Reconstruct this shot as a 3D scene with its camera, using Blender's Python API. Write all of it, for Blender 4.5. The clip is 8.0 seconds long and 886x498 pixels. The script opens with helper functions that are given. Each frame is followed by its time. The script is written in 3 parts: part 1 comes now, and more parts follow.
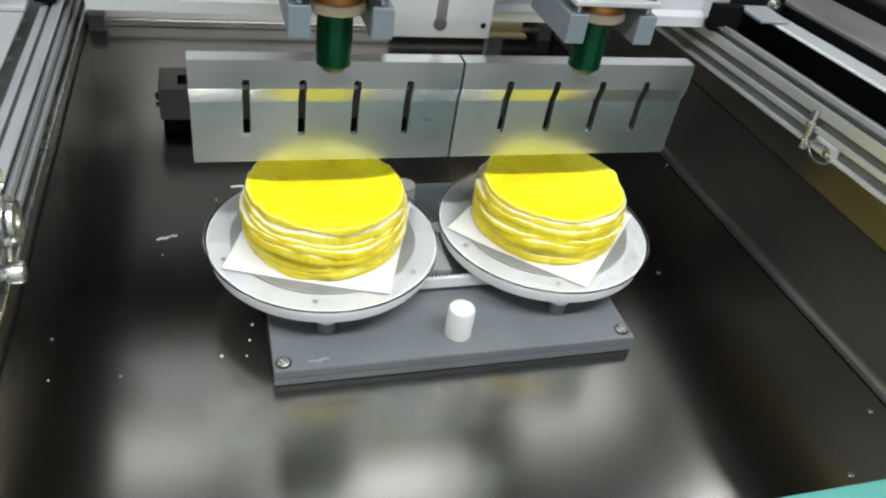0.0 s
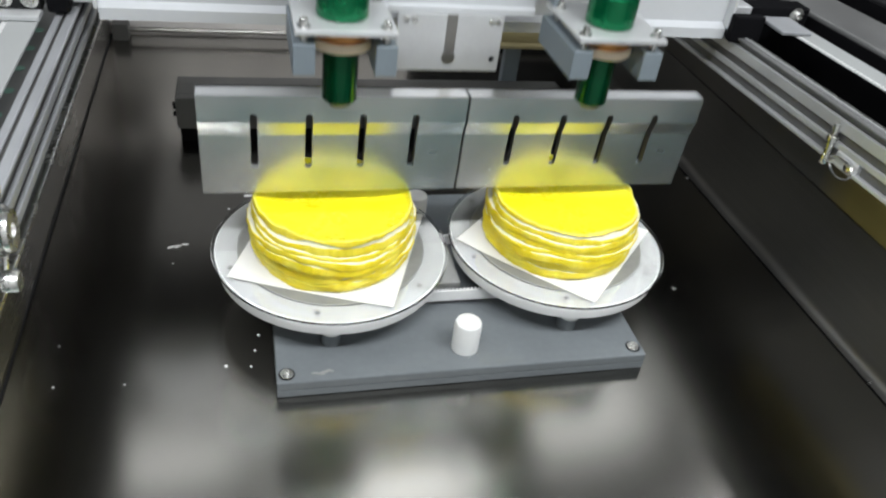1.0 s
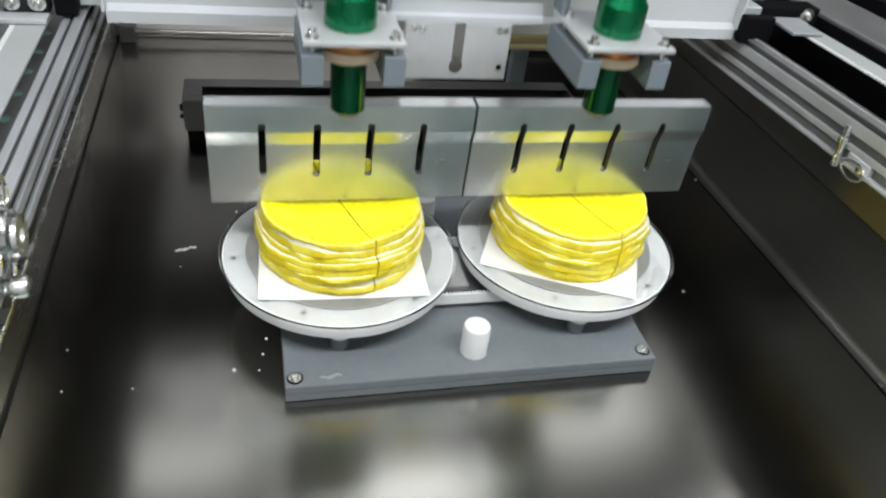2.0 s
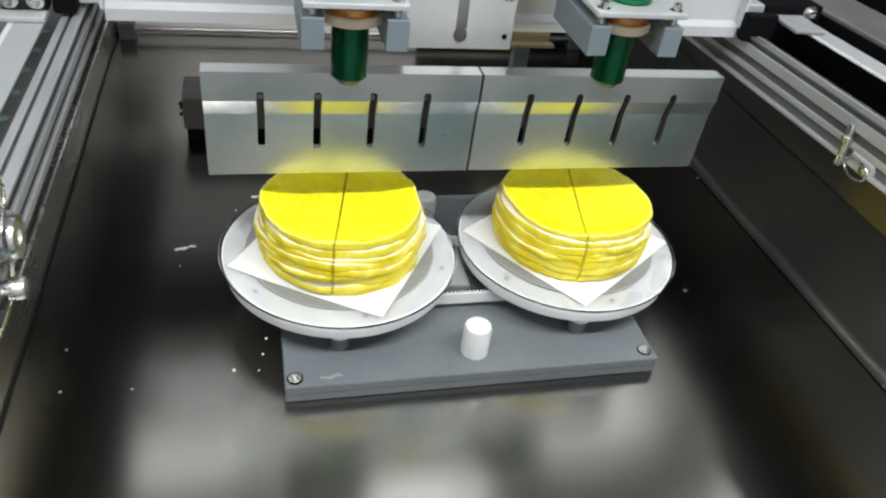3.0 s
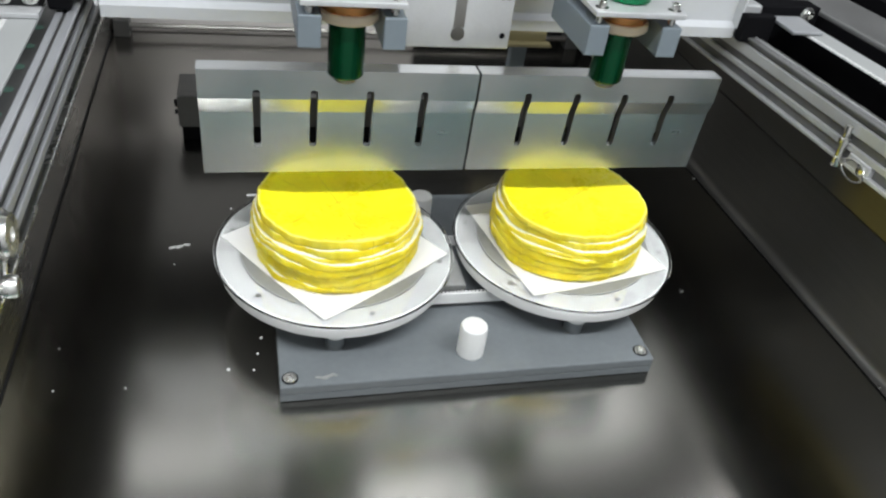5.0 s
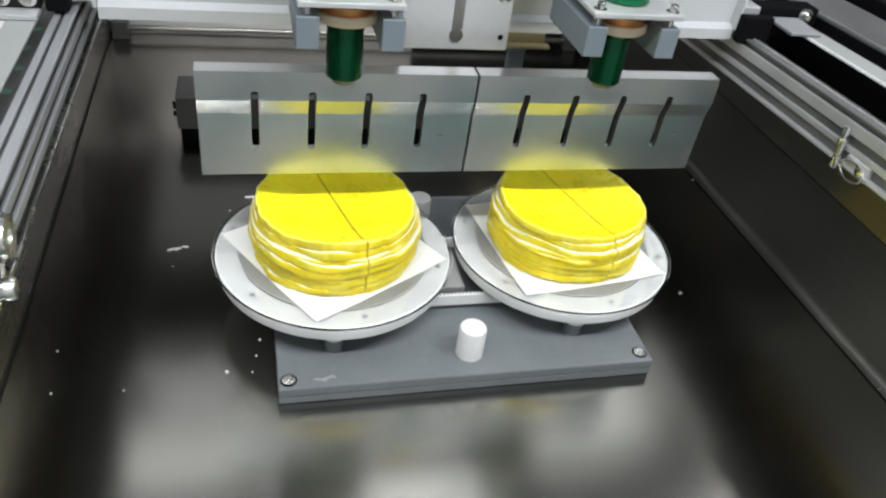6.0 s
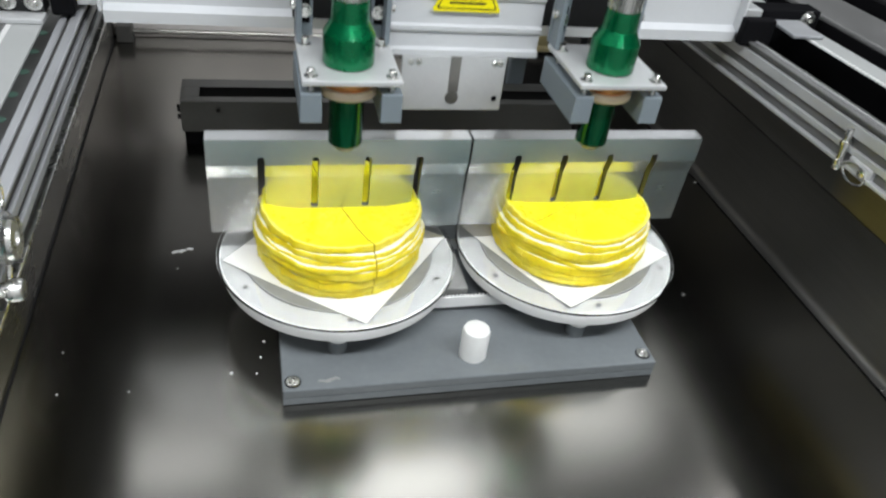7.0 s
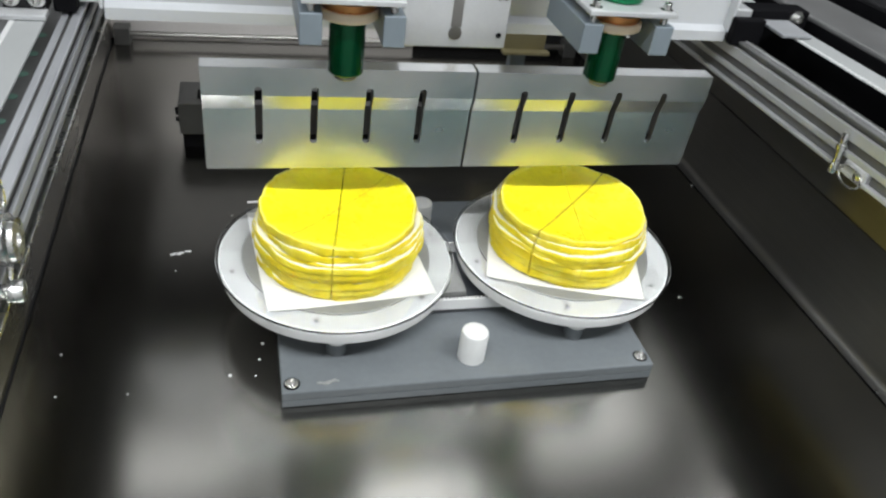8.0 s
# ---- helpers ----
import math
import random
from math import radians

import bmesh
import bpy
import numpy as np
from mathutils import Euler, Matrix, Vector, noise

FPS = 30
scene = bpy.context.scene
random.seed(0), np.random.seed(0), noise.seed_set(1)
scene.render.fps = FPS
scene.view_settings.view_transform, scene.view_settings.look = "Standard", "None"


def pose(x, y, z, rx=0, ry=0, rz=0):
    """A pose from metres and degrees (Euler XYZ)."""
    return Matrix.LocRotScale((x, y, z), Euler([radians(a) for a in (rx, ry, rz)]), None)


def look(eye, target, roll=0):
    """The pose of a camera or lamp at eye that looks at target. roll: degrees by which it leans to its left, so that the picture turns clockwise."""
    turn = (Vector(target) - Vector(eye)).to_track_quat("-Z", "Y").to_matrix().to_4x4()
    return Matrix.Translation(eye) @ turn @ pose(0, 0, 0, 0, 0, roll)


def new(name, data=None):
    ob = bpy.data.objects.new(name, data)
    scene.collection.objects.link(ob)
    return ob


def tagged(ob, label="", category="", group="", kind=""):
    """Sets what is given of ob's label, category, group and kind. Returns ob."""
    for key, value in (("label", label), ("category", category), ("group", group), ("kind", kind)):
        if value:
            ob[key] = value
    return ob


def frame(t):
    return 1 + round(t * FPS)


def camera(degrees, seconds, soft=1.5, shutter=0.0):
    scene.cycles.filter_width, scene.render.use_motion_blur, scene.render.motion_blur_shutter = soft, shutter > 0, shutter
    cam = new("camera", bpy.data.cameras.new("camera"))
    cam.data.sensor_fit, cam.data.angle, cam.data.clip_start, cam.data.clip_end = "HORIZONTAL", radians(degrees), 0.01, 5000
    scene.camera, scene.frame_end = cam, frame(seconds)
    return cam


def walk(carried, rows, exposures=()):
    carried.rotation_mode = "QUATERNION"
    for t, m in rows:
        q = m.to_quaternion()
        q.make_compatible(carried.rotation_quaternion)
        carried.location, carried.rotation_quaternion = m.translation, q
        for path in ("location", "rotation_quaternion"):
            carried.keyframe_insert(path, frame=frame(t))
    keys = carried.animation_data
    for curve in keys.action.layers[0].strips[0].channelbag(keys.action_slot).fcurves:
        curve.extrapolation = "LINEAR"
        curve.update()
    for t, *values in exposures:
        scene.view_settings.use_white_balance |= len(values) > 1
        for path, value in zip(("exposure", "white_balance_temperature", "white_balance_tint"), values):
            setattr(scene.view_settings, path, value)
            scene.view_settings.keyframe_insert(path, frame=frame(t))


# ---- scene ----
cam = camera(60.3, 8.0, soft=2.3, shutter=0.4)
PATH = [
    (0, (-0.28, -0.791, 0.68), (0.273, 0.712, -0.518), 9.1),
    (0.2, (-0.265, -0.792, 0.683), (0.248, 0.72, -0.522), 9.0),
    (0.3, (-0.26, -0.79, 0.683), (0.222, 0.733, -0.52), 8.4),
    (0.5, (-0.255, -0.792, 0.682), (0.209, 0.744, -0.512), 8.1),
    (1, (-0.251, -0.786, 0.68), (0.229, 0.749, -0.508), 8.2),
    (1.5, (-0.254, -0.783, 0.68), (0.215, 0.757, -0.507), 7.9),
    (3, (-0.253, -0.773, 0.68), (0.213, 0.76, -0.518), 7.9),
    (3.5, (-0.254, -0.776, 0.679), (0.214, 0.76, -0.513), 8.0),
    (4, (-0.252, -0.773, 0.677), (0.219, 0.76, -0.518), 8.2),
    (4.5, (-0.254, -0.77, 0.678), (0.222, 0.759, -0.52), 8.4),
    (6, (-0.253, -0.769, 0.677), (0.228, 0.762, -0.516), 8.4),
    (6.5, (-0.256, -0.774, 0.678), (0.223, 0.762, -0.51), 8.3),
    (7, (-0.255, -0.772, 0.678), (0.22, 0.765, -0.51), 8.2),
    (7.5, (-0.256, -0.769, 0.677), (0.229, 0.763, -0.514), 8.5),
    (8, (-0.26, -0.774, 0.678), (0.228, 0.766, -0.501), 8.5),
]
walk(cam, [(t, look(eye, target, roll)) for t, eye, target, roll in PATH])

# ---- light: an indoor workshop with ceiling tubes ----
scene.view_settings.exposure = 0.0
world = bpy.data.worlds.new("world")
scene.world = world
world.use_nodes = True
world.node_tree.nodes["Background"].inputs[0].default_value = (0.8, 0.9, 1.0, 1)
world.node_tree.nodes["Background"].inputs[1].default_value = 0.01

CEILING = 1.9
# x, y, watts, width, length, turn
# The two turned side tubes are added fill lamps, lifting the blade's shadow.
TUBES = [(-0.45, -0.87, 28, 0.10, 1.0, 0), (0.75, -0.87, 28, 0.10, 1.0, 0), (-1.35, 0.05, 13.5, 0.10, 1.0, 90), (1.45, 0.05, 11, 0.10, 1.0, 90),
         # The last tube below is added only to put highlights on the bells.
         (-0.73, 1.18, 1.3, 0.2, 0.76, 0), (0.22, 1.04, 4.5, 0.40, 0.72, 0), (1.02, 1.25, 2.2, 0.4, 0.8, 0), (0.1, -2.0, 7, 0.12, 1.2, 0)]
for x, y, watts, wide, long, turn in TUBES:
    lamp = bpy.data.lights.new("ceiling_tube", "AREA")
    lamp.shape, lamp.size, lamp.size_y = "RECTANGLE", long, wide
    lamp.energy, lamp.color = watts, (0.95, 0.98, 1.0)
    new("ceiling_tube", lamp).matrix_world = pose(x, y, CEILING - 0.09, 0, 0, turn)


# ---- materials ----
def mat(name, color, rough=0.5, metal=0.0, vary=0.12, scale=8.0, bump=0.0, grain=120.0, stretch=(1, 1, 1), coat=0.0,
        trans=0.0, ior=1.45, sub=0.0, rvary=0.08, spec=0.5, tint=None, blot=3.0):
    m = bpy.data.materials.new(name)
    m.use_nodes = True
    n, l = m.node_tree.nodes, m.node_tree.links
    b = n["Principled BSDF"]
    b.inputs["Roughness"].default_value, b.inputs["Metallic"].default_value = rough, metal
    b.inputs["Coat Weight"].default_value, b.inputs["Transmission Weight"].default_value = coat, trans
    b.inputs["IOR"].default_value, b.inputs["Subsurface Weight"].default_value = ior, sub
    b.inputs["Subsurface Radius"].default_value = (0.006, 0.004, 0.001)
    co = n.new("ShaderNodeTexCoord")
    mp = n.new("ShaderNodeMapping")
    mp.inputs["Scale"].default_value = stretch
    l.new(co.outputs["Object"], mp.inputs["Vector"])
    big, fine = n.new("ShaderNodeTexNoise"), n.new("ShaderNodeTexNoise")
    big.inputs["Scale"].default_value, big.inputs["Detail"].default_value = scale, 5
    fine.inputs["Scale"].default_value, fine.inputs["Detail"].default_value = grain, 4
    l.new(co.outputs["Object"], big.inputs["Vector"])
    l.new(mp.outputs["Vector"], fine.inputs["Vector"])
    add = n.new("ShaderNodeMath")
    add.operation = "MULTIPLY_ADD"
    l.new(fine.outputs[0], add.inputs[0])
    add.inputs[1].default_value = 0.4
    l.new(big.outputs[0], add.inputs[2])
    ramp = n.new("ShaderNodeMapRange")
    ramp.inputs["From Min"].default_value, ramp.inputs["From Max"].default_value = 0.4, 1.0
    ramp.inputs["To Min"].default_value, ramp.inputs["To Max"].default_value = 1 - vary, 1 + vary * 0.6
    l.new(add.outputs[0], ramp.inputs["Value"])
    mix = n.new("ShaderNodeVectorMath")
    mix.operation = "SCALE"
    mix.inputs[0].default_value = color
    l.new(ramp.outputs[0], mix.inputs["Scale"])
    b.inputs["Specular IOR Level"].default_value = spec
    if tint:
        # a second colour in large cloudy patches
        cloud, fade, two = n.new("ShaderNodeTexNoise"), n.new("ShaderNodeMapRange"), n.new("ShaderNodeMix")
        cloud.inputs["Scale"].default_value, cloud.inputs["Detail"].default_value = blot, 3
        l.new(co.outputs["Object"], cloud.inputs["Vector"])
        fade.inputs["From Min"].default_value, fade.inputs["From Max"].default_value = 0.42, 0.66
        l.new(cloud.outputs[0], fade.inputs["Value"])
        two.data_type = "RGBA"
        two.inputs[6].default_value, two.inputs[7].default_value = (*color, 1), (*tint, 1)
        l.new(fade.outputs[0], two.inputs[0])
        l.new(two.outputs[2], mix.inputs[0])
    l.new(mix.outputs[0], b.inputs["Base Color"])
    rr = n.new("ShaderNodeMapRange")
    rr.inputs["From Min"].default_value, rr.inputs["From Max"].default_value = 0.4, 1.0
    rr.inputs["To Min"].default_value, rr.inputs["To Max"].default_value = max(0.02, rough - rvary), rough + rvary
    l.new(add.outputs[0], rr.inputs["Value"])
    l.new(rr.outputs[0], b.inputs["Roughness"])
    if bump:
        bp = n.new("ShaderNodeBump")
        bp.inputs["Strength"].default_value, bp.inputs["Distance"].default_value = bump, 0.001
        l.new(fine.outputs[0], bp.inputs["Height"])
        l.new(bp.outputs[0], b.inputs["Normal"])
    return m


STEEL_FLOOR = mat("brushed_steel_floor", (0.265, 0.257, 0.24), 0.205, 1.0, 0.10, 3.0, 0.0, 30, (0.04, 1, 1), rvary=0.02)
STEEL = mat("brushed_steel", (0.36, 0.35, 0.33), 0.36, 1.0, 0.15, 5.0, 0.08, 200, (1, 0.04, 1))
BLADE = mat("ground_blade_metal", (0.58, 0.585, 0.57), 0.265, 0.88, 0.05, 6.0, 0.0, 40, (0.05, 1, 1), rvary=0.01, tint=(0.32, 0.37, 0.375), blot=6.0)
BLADE_TOP = mat("milled_blade_top", (0.88, 0.88, 0.88), 0.22, 1.0, 0.12, 12.0, 0.03, 260, (0.05, 1, 1))
CHROME = mat("bright_metal", (0.66, 0.66, 0.64), 0.26, 1.0, 0.1, 30.0)
PLATE_ALU = mat("milled_aluminium", (0.62, 0.63, 0.64), 0.38, 0.5, 0.1, 20.0, 0.05, 300)
ALU = mat("anodised_aluminium", (0.40, 0.41, 0.43), 0.45, 0.5, 0.1, 10.0, 0.04, 200, (1, 0.02, 1))
ALU_DARK = mat("dull_slot_metal", (0.22, 0.22, 0.22), 0.5, 0.6, 0.2, 10.0)
STEEL_DARK = mat("dull_tray_steel", (0.12, 0.12, 0.115), 0.36, 0.5, 0.15, 5.0, 0.04, 200, (1, 0.04, 1))
STEEL_PALE = mat("reflection_pale_steel", (0.74, 0.71, 0.69), 0.42, 0.25, 0.15, 5.0, 0.04, 200, (1, 0.04, 1))
# Darkened copy of the tray steel, with shade put into its colour.
STEEL_SHADED = mat("shaded_tray_steel", (0.20, 0.196, 0.186), 0.36, 0.86, 0.2, 5.0, 0.03, 200, (1, 0.04, 1))
WALLWHITE = mat("white_wall_paint", (0.8, 0.8, 0.8), 0.7, 0.0, 0.05, 1.5)
WHITE = mat("white_enamel", (0.56, 0.575, 0.595), 0.35, 0.0, 0.05, 6.0, 0.02)
GREEN = mat("green_anodised_metal", (0.0, 0.085, 0.03), 0.2, 0.75, 0.15, 12.0, coat=0.3)
GREEN_BRIGHT = mat("bright_green_anodised_metal", (0.0, 0.17, 0.06), 0.24, 0.75, 0.15, 12.0, coat=0.4)
BRACKET = mat("grey_blue_enamel", (0.19, 0.225, 0.252), 0.42, 0.1, 0.12, 9.0, 0.03)
HDPE = mat("white_plastic", (0.70, 0.705, 0.70), 0.42, 0.0, 0.05, 12.0, 0.03, sub=0.0)
FROST = mat("milky_plastic", (0.262, 0.266, 0.258), 0.34, 0.0, 0.25, 14.0, 0.03)
DISC = mat("ivory_disc_plastic", (0.285, 0.29, 0.285), 0.4, 0.0, 0.16, 12.0, 0.03)
ACRYLIC = mat("clear_acrylic", (0.97, 0.98, 0.98), 0.05, 0.0, 0.0, 5.0, trans=1.0, ior=1.49, rvary=0.02)
BELT = mat("pale_belt_rubber", (0.32, 0.33, 0.33), 0.45, 0.0, 0.08, 12.0, 0.03)
PVC = mat("grey_plastic_board", (0.150, 0.165, 0.175), 0.2, 0.0, 0.15, 9.0, 0.05)
BLACK = mat("black_rubber", (0.006, 0.006, 0.007), 0.6, 0.0, 0.2, 20.0, 0.05, spec=0.05)
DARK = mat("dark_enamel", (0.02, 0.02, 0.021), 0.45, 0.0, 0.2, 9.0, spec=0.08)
COPPER = mat("copper_ring", (0.75, 0.33, 0.12), 0.3, 0.9, 0.15, 30.0)
TEFLON = mat("cream_collar", (0.72, 0.60, 0.46), 0.45, 0.0, 0.1, 25.0)
MARKER = mat("pale_green_spot", (0.16, 0.30, 0.24), 0.5)
BEIGE = mat("beige_enamel", (0.35, 0.305, 0.165), 0.45, 0.0, 0.1, 6.0, 0.03)
TEAL = mat("teal_enamel", (0.10, 0.34, 0.30), 0.4, 0.0, 0.08, 6.0)
PAPER = mat("white_paper", (0.80, 0.80, 0.80), 0.6, 0.0, 0.03, 10.0, 0.03)
CREPE = mat("yellow_crepe", (0.96, 0.875, 0.010), 0.30, 0.0, 0.16, 18.0, 0.25, 140, sub=0.15, ior=1.55, tint=(0.93, 0.79, 0.006), blot=22.0)
CREPE_EDGE = mat("yellow_crepe_edge", (0.89, 0.71, 0.015), 0.45, 0.0, 0.24, 30.0, 0.35, 90, (0.5, 0.5, 7), sub=0.15, tint=(0.93, 0.80, 0.09), blot=35.0)
CREAM = mat("whipped_cream", (0.90, 0.87, 0.64), 0.4, 0.0, 0.12, 40.0, 0.25, 160, sub=0.1)
CREPE_RIM = mat("pale_crepe_rim", (0.93, 0.85, 0.13), 0.4, 0.0, 0.2, 40.0, 0.2, 160, sub=0.15)
INSIDE = mat("cut_crepe_side", (0.74, 0.56, 0.06), 0.55, 0.0, 0.3, 30.0, 0.3, 300, (1, 1, 6))
YELLOW = mat("sign_yellow", (0.85, 0.75, 0.0), 0.4, 0.0, 0.04)
INK = mat("black_print", (0.01, 0.01, 0.01), 0.5, 0.0, 0.1)
WALLPAINT = mat("grey_wall_paint", (0.09, 0.09, 0.09), 0.7, 0.0, 0.06, 1.5, 0.05)
WALLPALE = mat("reflection_pale_wall", (0.34, 0.34, 0.34), 0.7, 0.0, 0.06, 1.5, 0.05)
WALLDARK = mat("reflection_dark_wall", (0.03, 0.03, 0.03), 0.7, 0.0, 0.06, 1.5, 0.05)
CEILPAINT = mat("darkened_ceiling_paint", (0.10, 0.10, 0.10), 0.8, 0.0, 0.05, 1.5)
BACKGREY = mat("reflection_grey", (0.22, 0.215, 0.21), 0.5, 0.0, 0.1, 5.0)
FLOORPAINT = mat("grey_floor_coating", (0.1, 0.1, 0.1), 0.45, 0.0, 0.15, 1.2)
GLOW = bpy.data.materials.new("tube_glow")
GLOW.use_nodes = True
GLOW.node_tree.nodes["Principled BSDF"].inputs["Emission Color"].default_value = (0.95, 1, 0.98, 1)
GLOW.node_tree.nodes["Principled BSDF"].inputs["Emission Strength"].default_value = 1.0


def tinted_steel(name, steel, front_tint, rough, metal):
    """Steel sheet whose colour turns yellowish towards the front."""
    m = mat(name, steel, rough, metal, 0.15, 5.0, 0.03, 200, (1, 0.04, 1), tint=front_tint)
    n, l = m.node_tree.nodes, m.node_tree.links
    fade = [k for k in n if k.bl_idname == "ShaderNodeMix"][0].inputs[0].links[0].from_node
    cloud = fade.inputs["Value"].links[0].from_node
    co = [k for k in n if k.bl_idname == "ShaderNodeTexCoord"][0]
    xyz, total = n.new("ShaderNodeSeparateXYZ"), n.new("ShaderNodeMath")
    l.new(co.outputs["Object"], xyz.inputs[0])
    total.operation = "MULTIPLY_ADD"
    l.new(cloud.outputs[0], total.inputs[0])
    total.inputs[1].default_value = 0.06
    l.new(xyz.outputs["Y"], total.inputs[2])
    l.new(total.outputs[0], fade.inputs["Value"])
    fade.inputs["From Min"].default_value, fade.inputs["From Max"].default_value = 0.05, -0.02
    return m


TINTED_DULL = tinted_steel("tinted_dull_steel", (0.18, 0.176, 0.166), (0.42, 0.35, 0.13), 0.36, 0.62)
TINTED_BRIGHT = tinted_steel("tinted_bright_steel", (0.46, 0.44, 0.42), (0.36, 0.335, 0.235), 0.24, 0.85)


# ---- building blocks ----
def part(name, bm, material, parent=None, label="", smooth=False):
    me = bpy.data.meshes.new(name)
    bm.to_mesh(me)
    bm.free()
    for m in material if isinstance(material, list) else [material]:
        me.materials.append(m)
    if smooth:
        for p in me.polygons:
            p.use_smooth = True
        me.set_sharp_from_angle(angle=radians(38))
    ob = new(name, me)
    if parent:
        ob.parent = parent
    if label:
        ob["label"] = label
    return ob


def thing(name, label, category, at=(0, 0, 0), group="", kind=""):
    ob = new(name)
    ob.empty_display_size = 0.02
    ob.location = at
    return tagged(ob, label, category, group, kind)


def box(x0, x1, y0, y1, z0, z1, bevel=0.0, seg=2, bm=None):
    one = bmesh.new()
    bmesh.ops.create_cube(one, size=1, matrix=Matrix.Translation(((x0 + x1) / 2, (y0 + y1) / 2, (z0 + z1) / 2)) @ Matrix.Diagonal((x1 - x0, y1 - y0, z1 - z0, 1)))
    if bevel:
        bmesh.ops.bevel(one, geom=one.edges[:], offset=bevel, segments=seg, affect="EDGES", profile=0.5)
    if bm is None:
        return one
    me = bpy.data.meshes.new("tmp")
    one.to_mesh(me)
    one.free()
    bm.from_mesh(me)
    bpy.data.meshes.remove(me)
    return bm


def lathe(profile, seg=40, m=None, bm=None):
    """Turns (radius, height) pairs round z."""
    bm = bm or bmesh.new()
    rings = []
    for r, z in profile:
        if r < 1e-6:
            rings.append([bm.verts.new((0, 0, z))])
        else:
            rings.append([bm.verts.new((r * math.cos(2 * math.pi * k / seg), r * math.sin(2 * math.pi * k / seg), z)) for k in range(seg)])
    for a, b in zip(rings, rings[1:]):
        for k in range(seg):
            j = (k + 1) % seg
            if len(a) == 1 and len(b) > 1:
                bm.faces.new((a[0], b[j], b[k]))
            elif len(b) == 1 and len(a) > 1:
                bm.faces.new((a[k], a[j], b[0]))
            elif len(a) > 1:
                bm.faces.new((a[k], a[j], b[j], b[k]))
    if m is not None:
        bmesh.ops.transform(bm, matrix=m, verts=[v for ring in rings for v in ring])
    bmesh.ops.recalc_face_normals(bm, faces=bm.faces[:])
    return bm


def rod(r, z0, z1, seg=24, edge=0.001, m=None, bm=None):
    return lathe([(0, z0), (r - edge, z0), (r, z0 + edge), (r, z1 - edge), (r - edge, z1), (0, z1)], seg, m, bm)


def extrude_profile(points, x0, x1, axis="x"):
    """A closed outline of (y, z) drawn out along x, or of (x, z) along y."""
    bm = bmesh.new()
    ends = []
    for u in (x0, x1):
        ends.append([bm.verts.new((u, a, b) if axis == "x" else (a, u, b)) for a, b in points])
    n = len(points)
    for k in range(n):
        j = (k + 1) % n
        bm.faces.new((ends[0][k], ends[0][j], ends[1][j], ends[1][k]))
    bm.faces.new(ends[0])
    bm.faces.new(ends[1])
    bmesh.ops.recalc_face_normals(bm, faces=bm.faces[:])
    return bm


def tube(points, r, seg=8, closed=False):
    bm = bmesh.new()
    pts = [Vector(p) for p in points]
    n = len(pts)
    rings = []
    for k, p in enumerate(pts):
        a = pts[(k - 1) % n] if closed or k else p
        b = pts[(k + 1) % n] if closed or k < n - 1 else p
        q = (b - a).normalized().to_track_quat("Z", "Y")
        rings.append([bm.verts.new(p + q @ Vector((r * math.cos(2 * math.pi * i / seg), r * math.sin(2 * math.pi * i / seg), 0))) for i in range(seg)])
    for k in range(n if closed else n - 1):
        a, b = rings[k], rings[(k + 1) % n]
        for i in range(seg):
            j = (i + 1) % seg
            bm.faces.new((a[i], a[j], b[j], b[i]))
    if not closed:
        bm.faces.new(rings[0])
        bm.faces.new(rings[-1])
    bmesh.ops.recalc_face_normals(bm, faces=bm.faces[:])
    return bm


def socket_screw(parent, x, y, z, r=0.0042, h=0.005, m=None):
    """A socket-head screw with its washer; its axis is z unless m turns it."""
    put = Matrix.Translation((x, y, z)) @ (m or Matrix())
    bm = lathe([(0, 0), (r * 1.6, 0), (r * 1.6, 0.001), (r, 0.0012), (r, h - 0.0006), (r - 0.0006, h), (r * 0.55, h), (r * 0.5, h * 0.45), (0, h * 0.45)], 16, put)
    return part("screw", bm, CHROME, parent, smooth=True)


# ---- the room that closes the place ----
def slab(name, x0, x1, y0, y1, z0, z1, material, label, category):
    return tagged(part(name, box(x0, x1, y0, y1, z0, z1), material), label, category, kind="structure")


slab("room_floor", -3.2, 3.2, -3.0, 3.4, -1.0, -0.9, FLOORPAINT, "grey coated workshop floor under the machine", "floor")
# Ceiling colour is darkened so that the steel floor reflects little light.
slab("ceiling", -3.2, 3.2, -3.0, 3.4, CEILING, CEILING + 0.1, CEILPAINT, "workshop ceiling darkened for the floor reflections", "ceiling")
# Unseen north wall in two tones, shaping what the tray floor reflects.
slab("wall_north", -3.2, 0.3, 3.3, 3.4, -0.9, CEILING, WALLPALE, "unseen workshop wall half paled for the floor reflections", "wall")
slab("wall_north", 0.3005, 3.2, 3.3, 3.4, -0.9, CEILING, WALLDARK, "unseen workshop wall half darkened for the floor reflections", "wall")
# Unseen; white and set close as a reflector for the metal parts.
slab("wall_south", -3.2, 3.2, -3.0, -2.3, -0.9, CEILING, WALLWHITE, "unseen white workshop wall brightening the metal reflections", "wall")
slab("wall_west", -3.2, -3.1, -2.3, 3.3, -0.9, CEILING, WALLPAINT, "plain grey painted workshop wall", "wall")
slab("wall_east", 3.1, 3.2, -2.3, 3.3, -0.9, CEILING, WALLPAINT, "plain grey painted workshop wall", "wall")
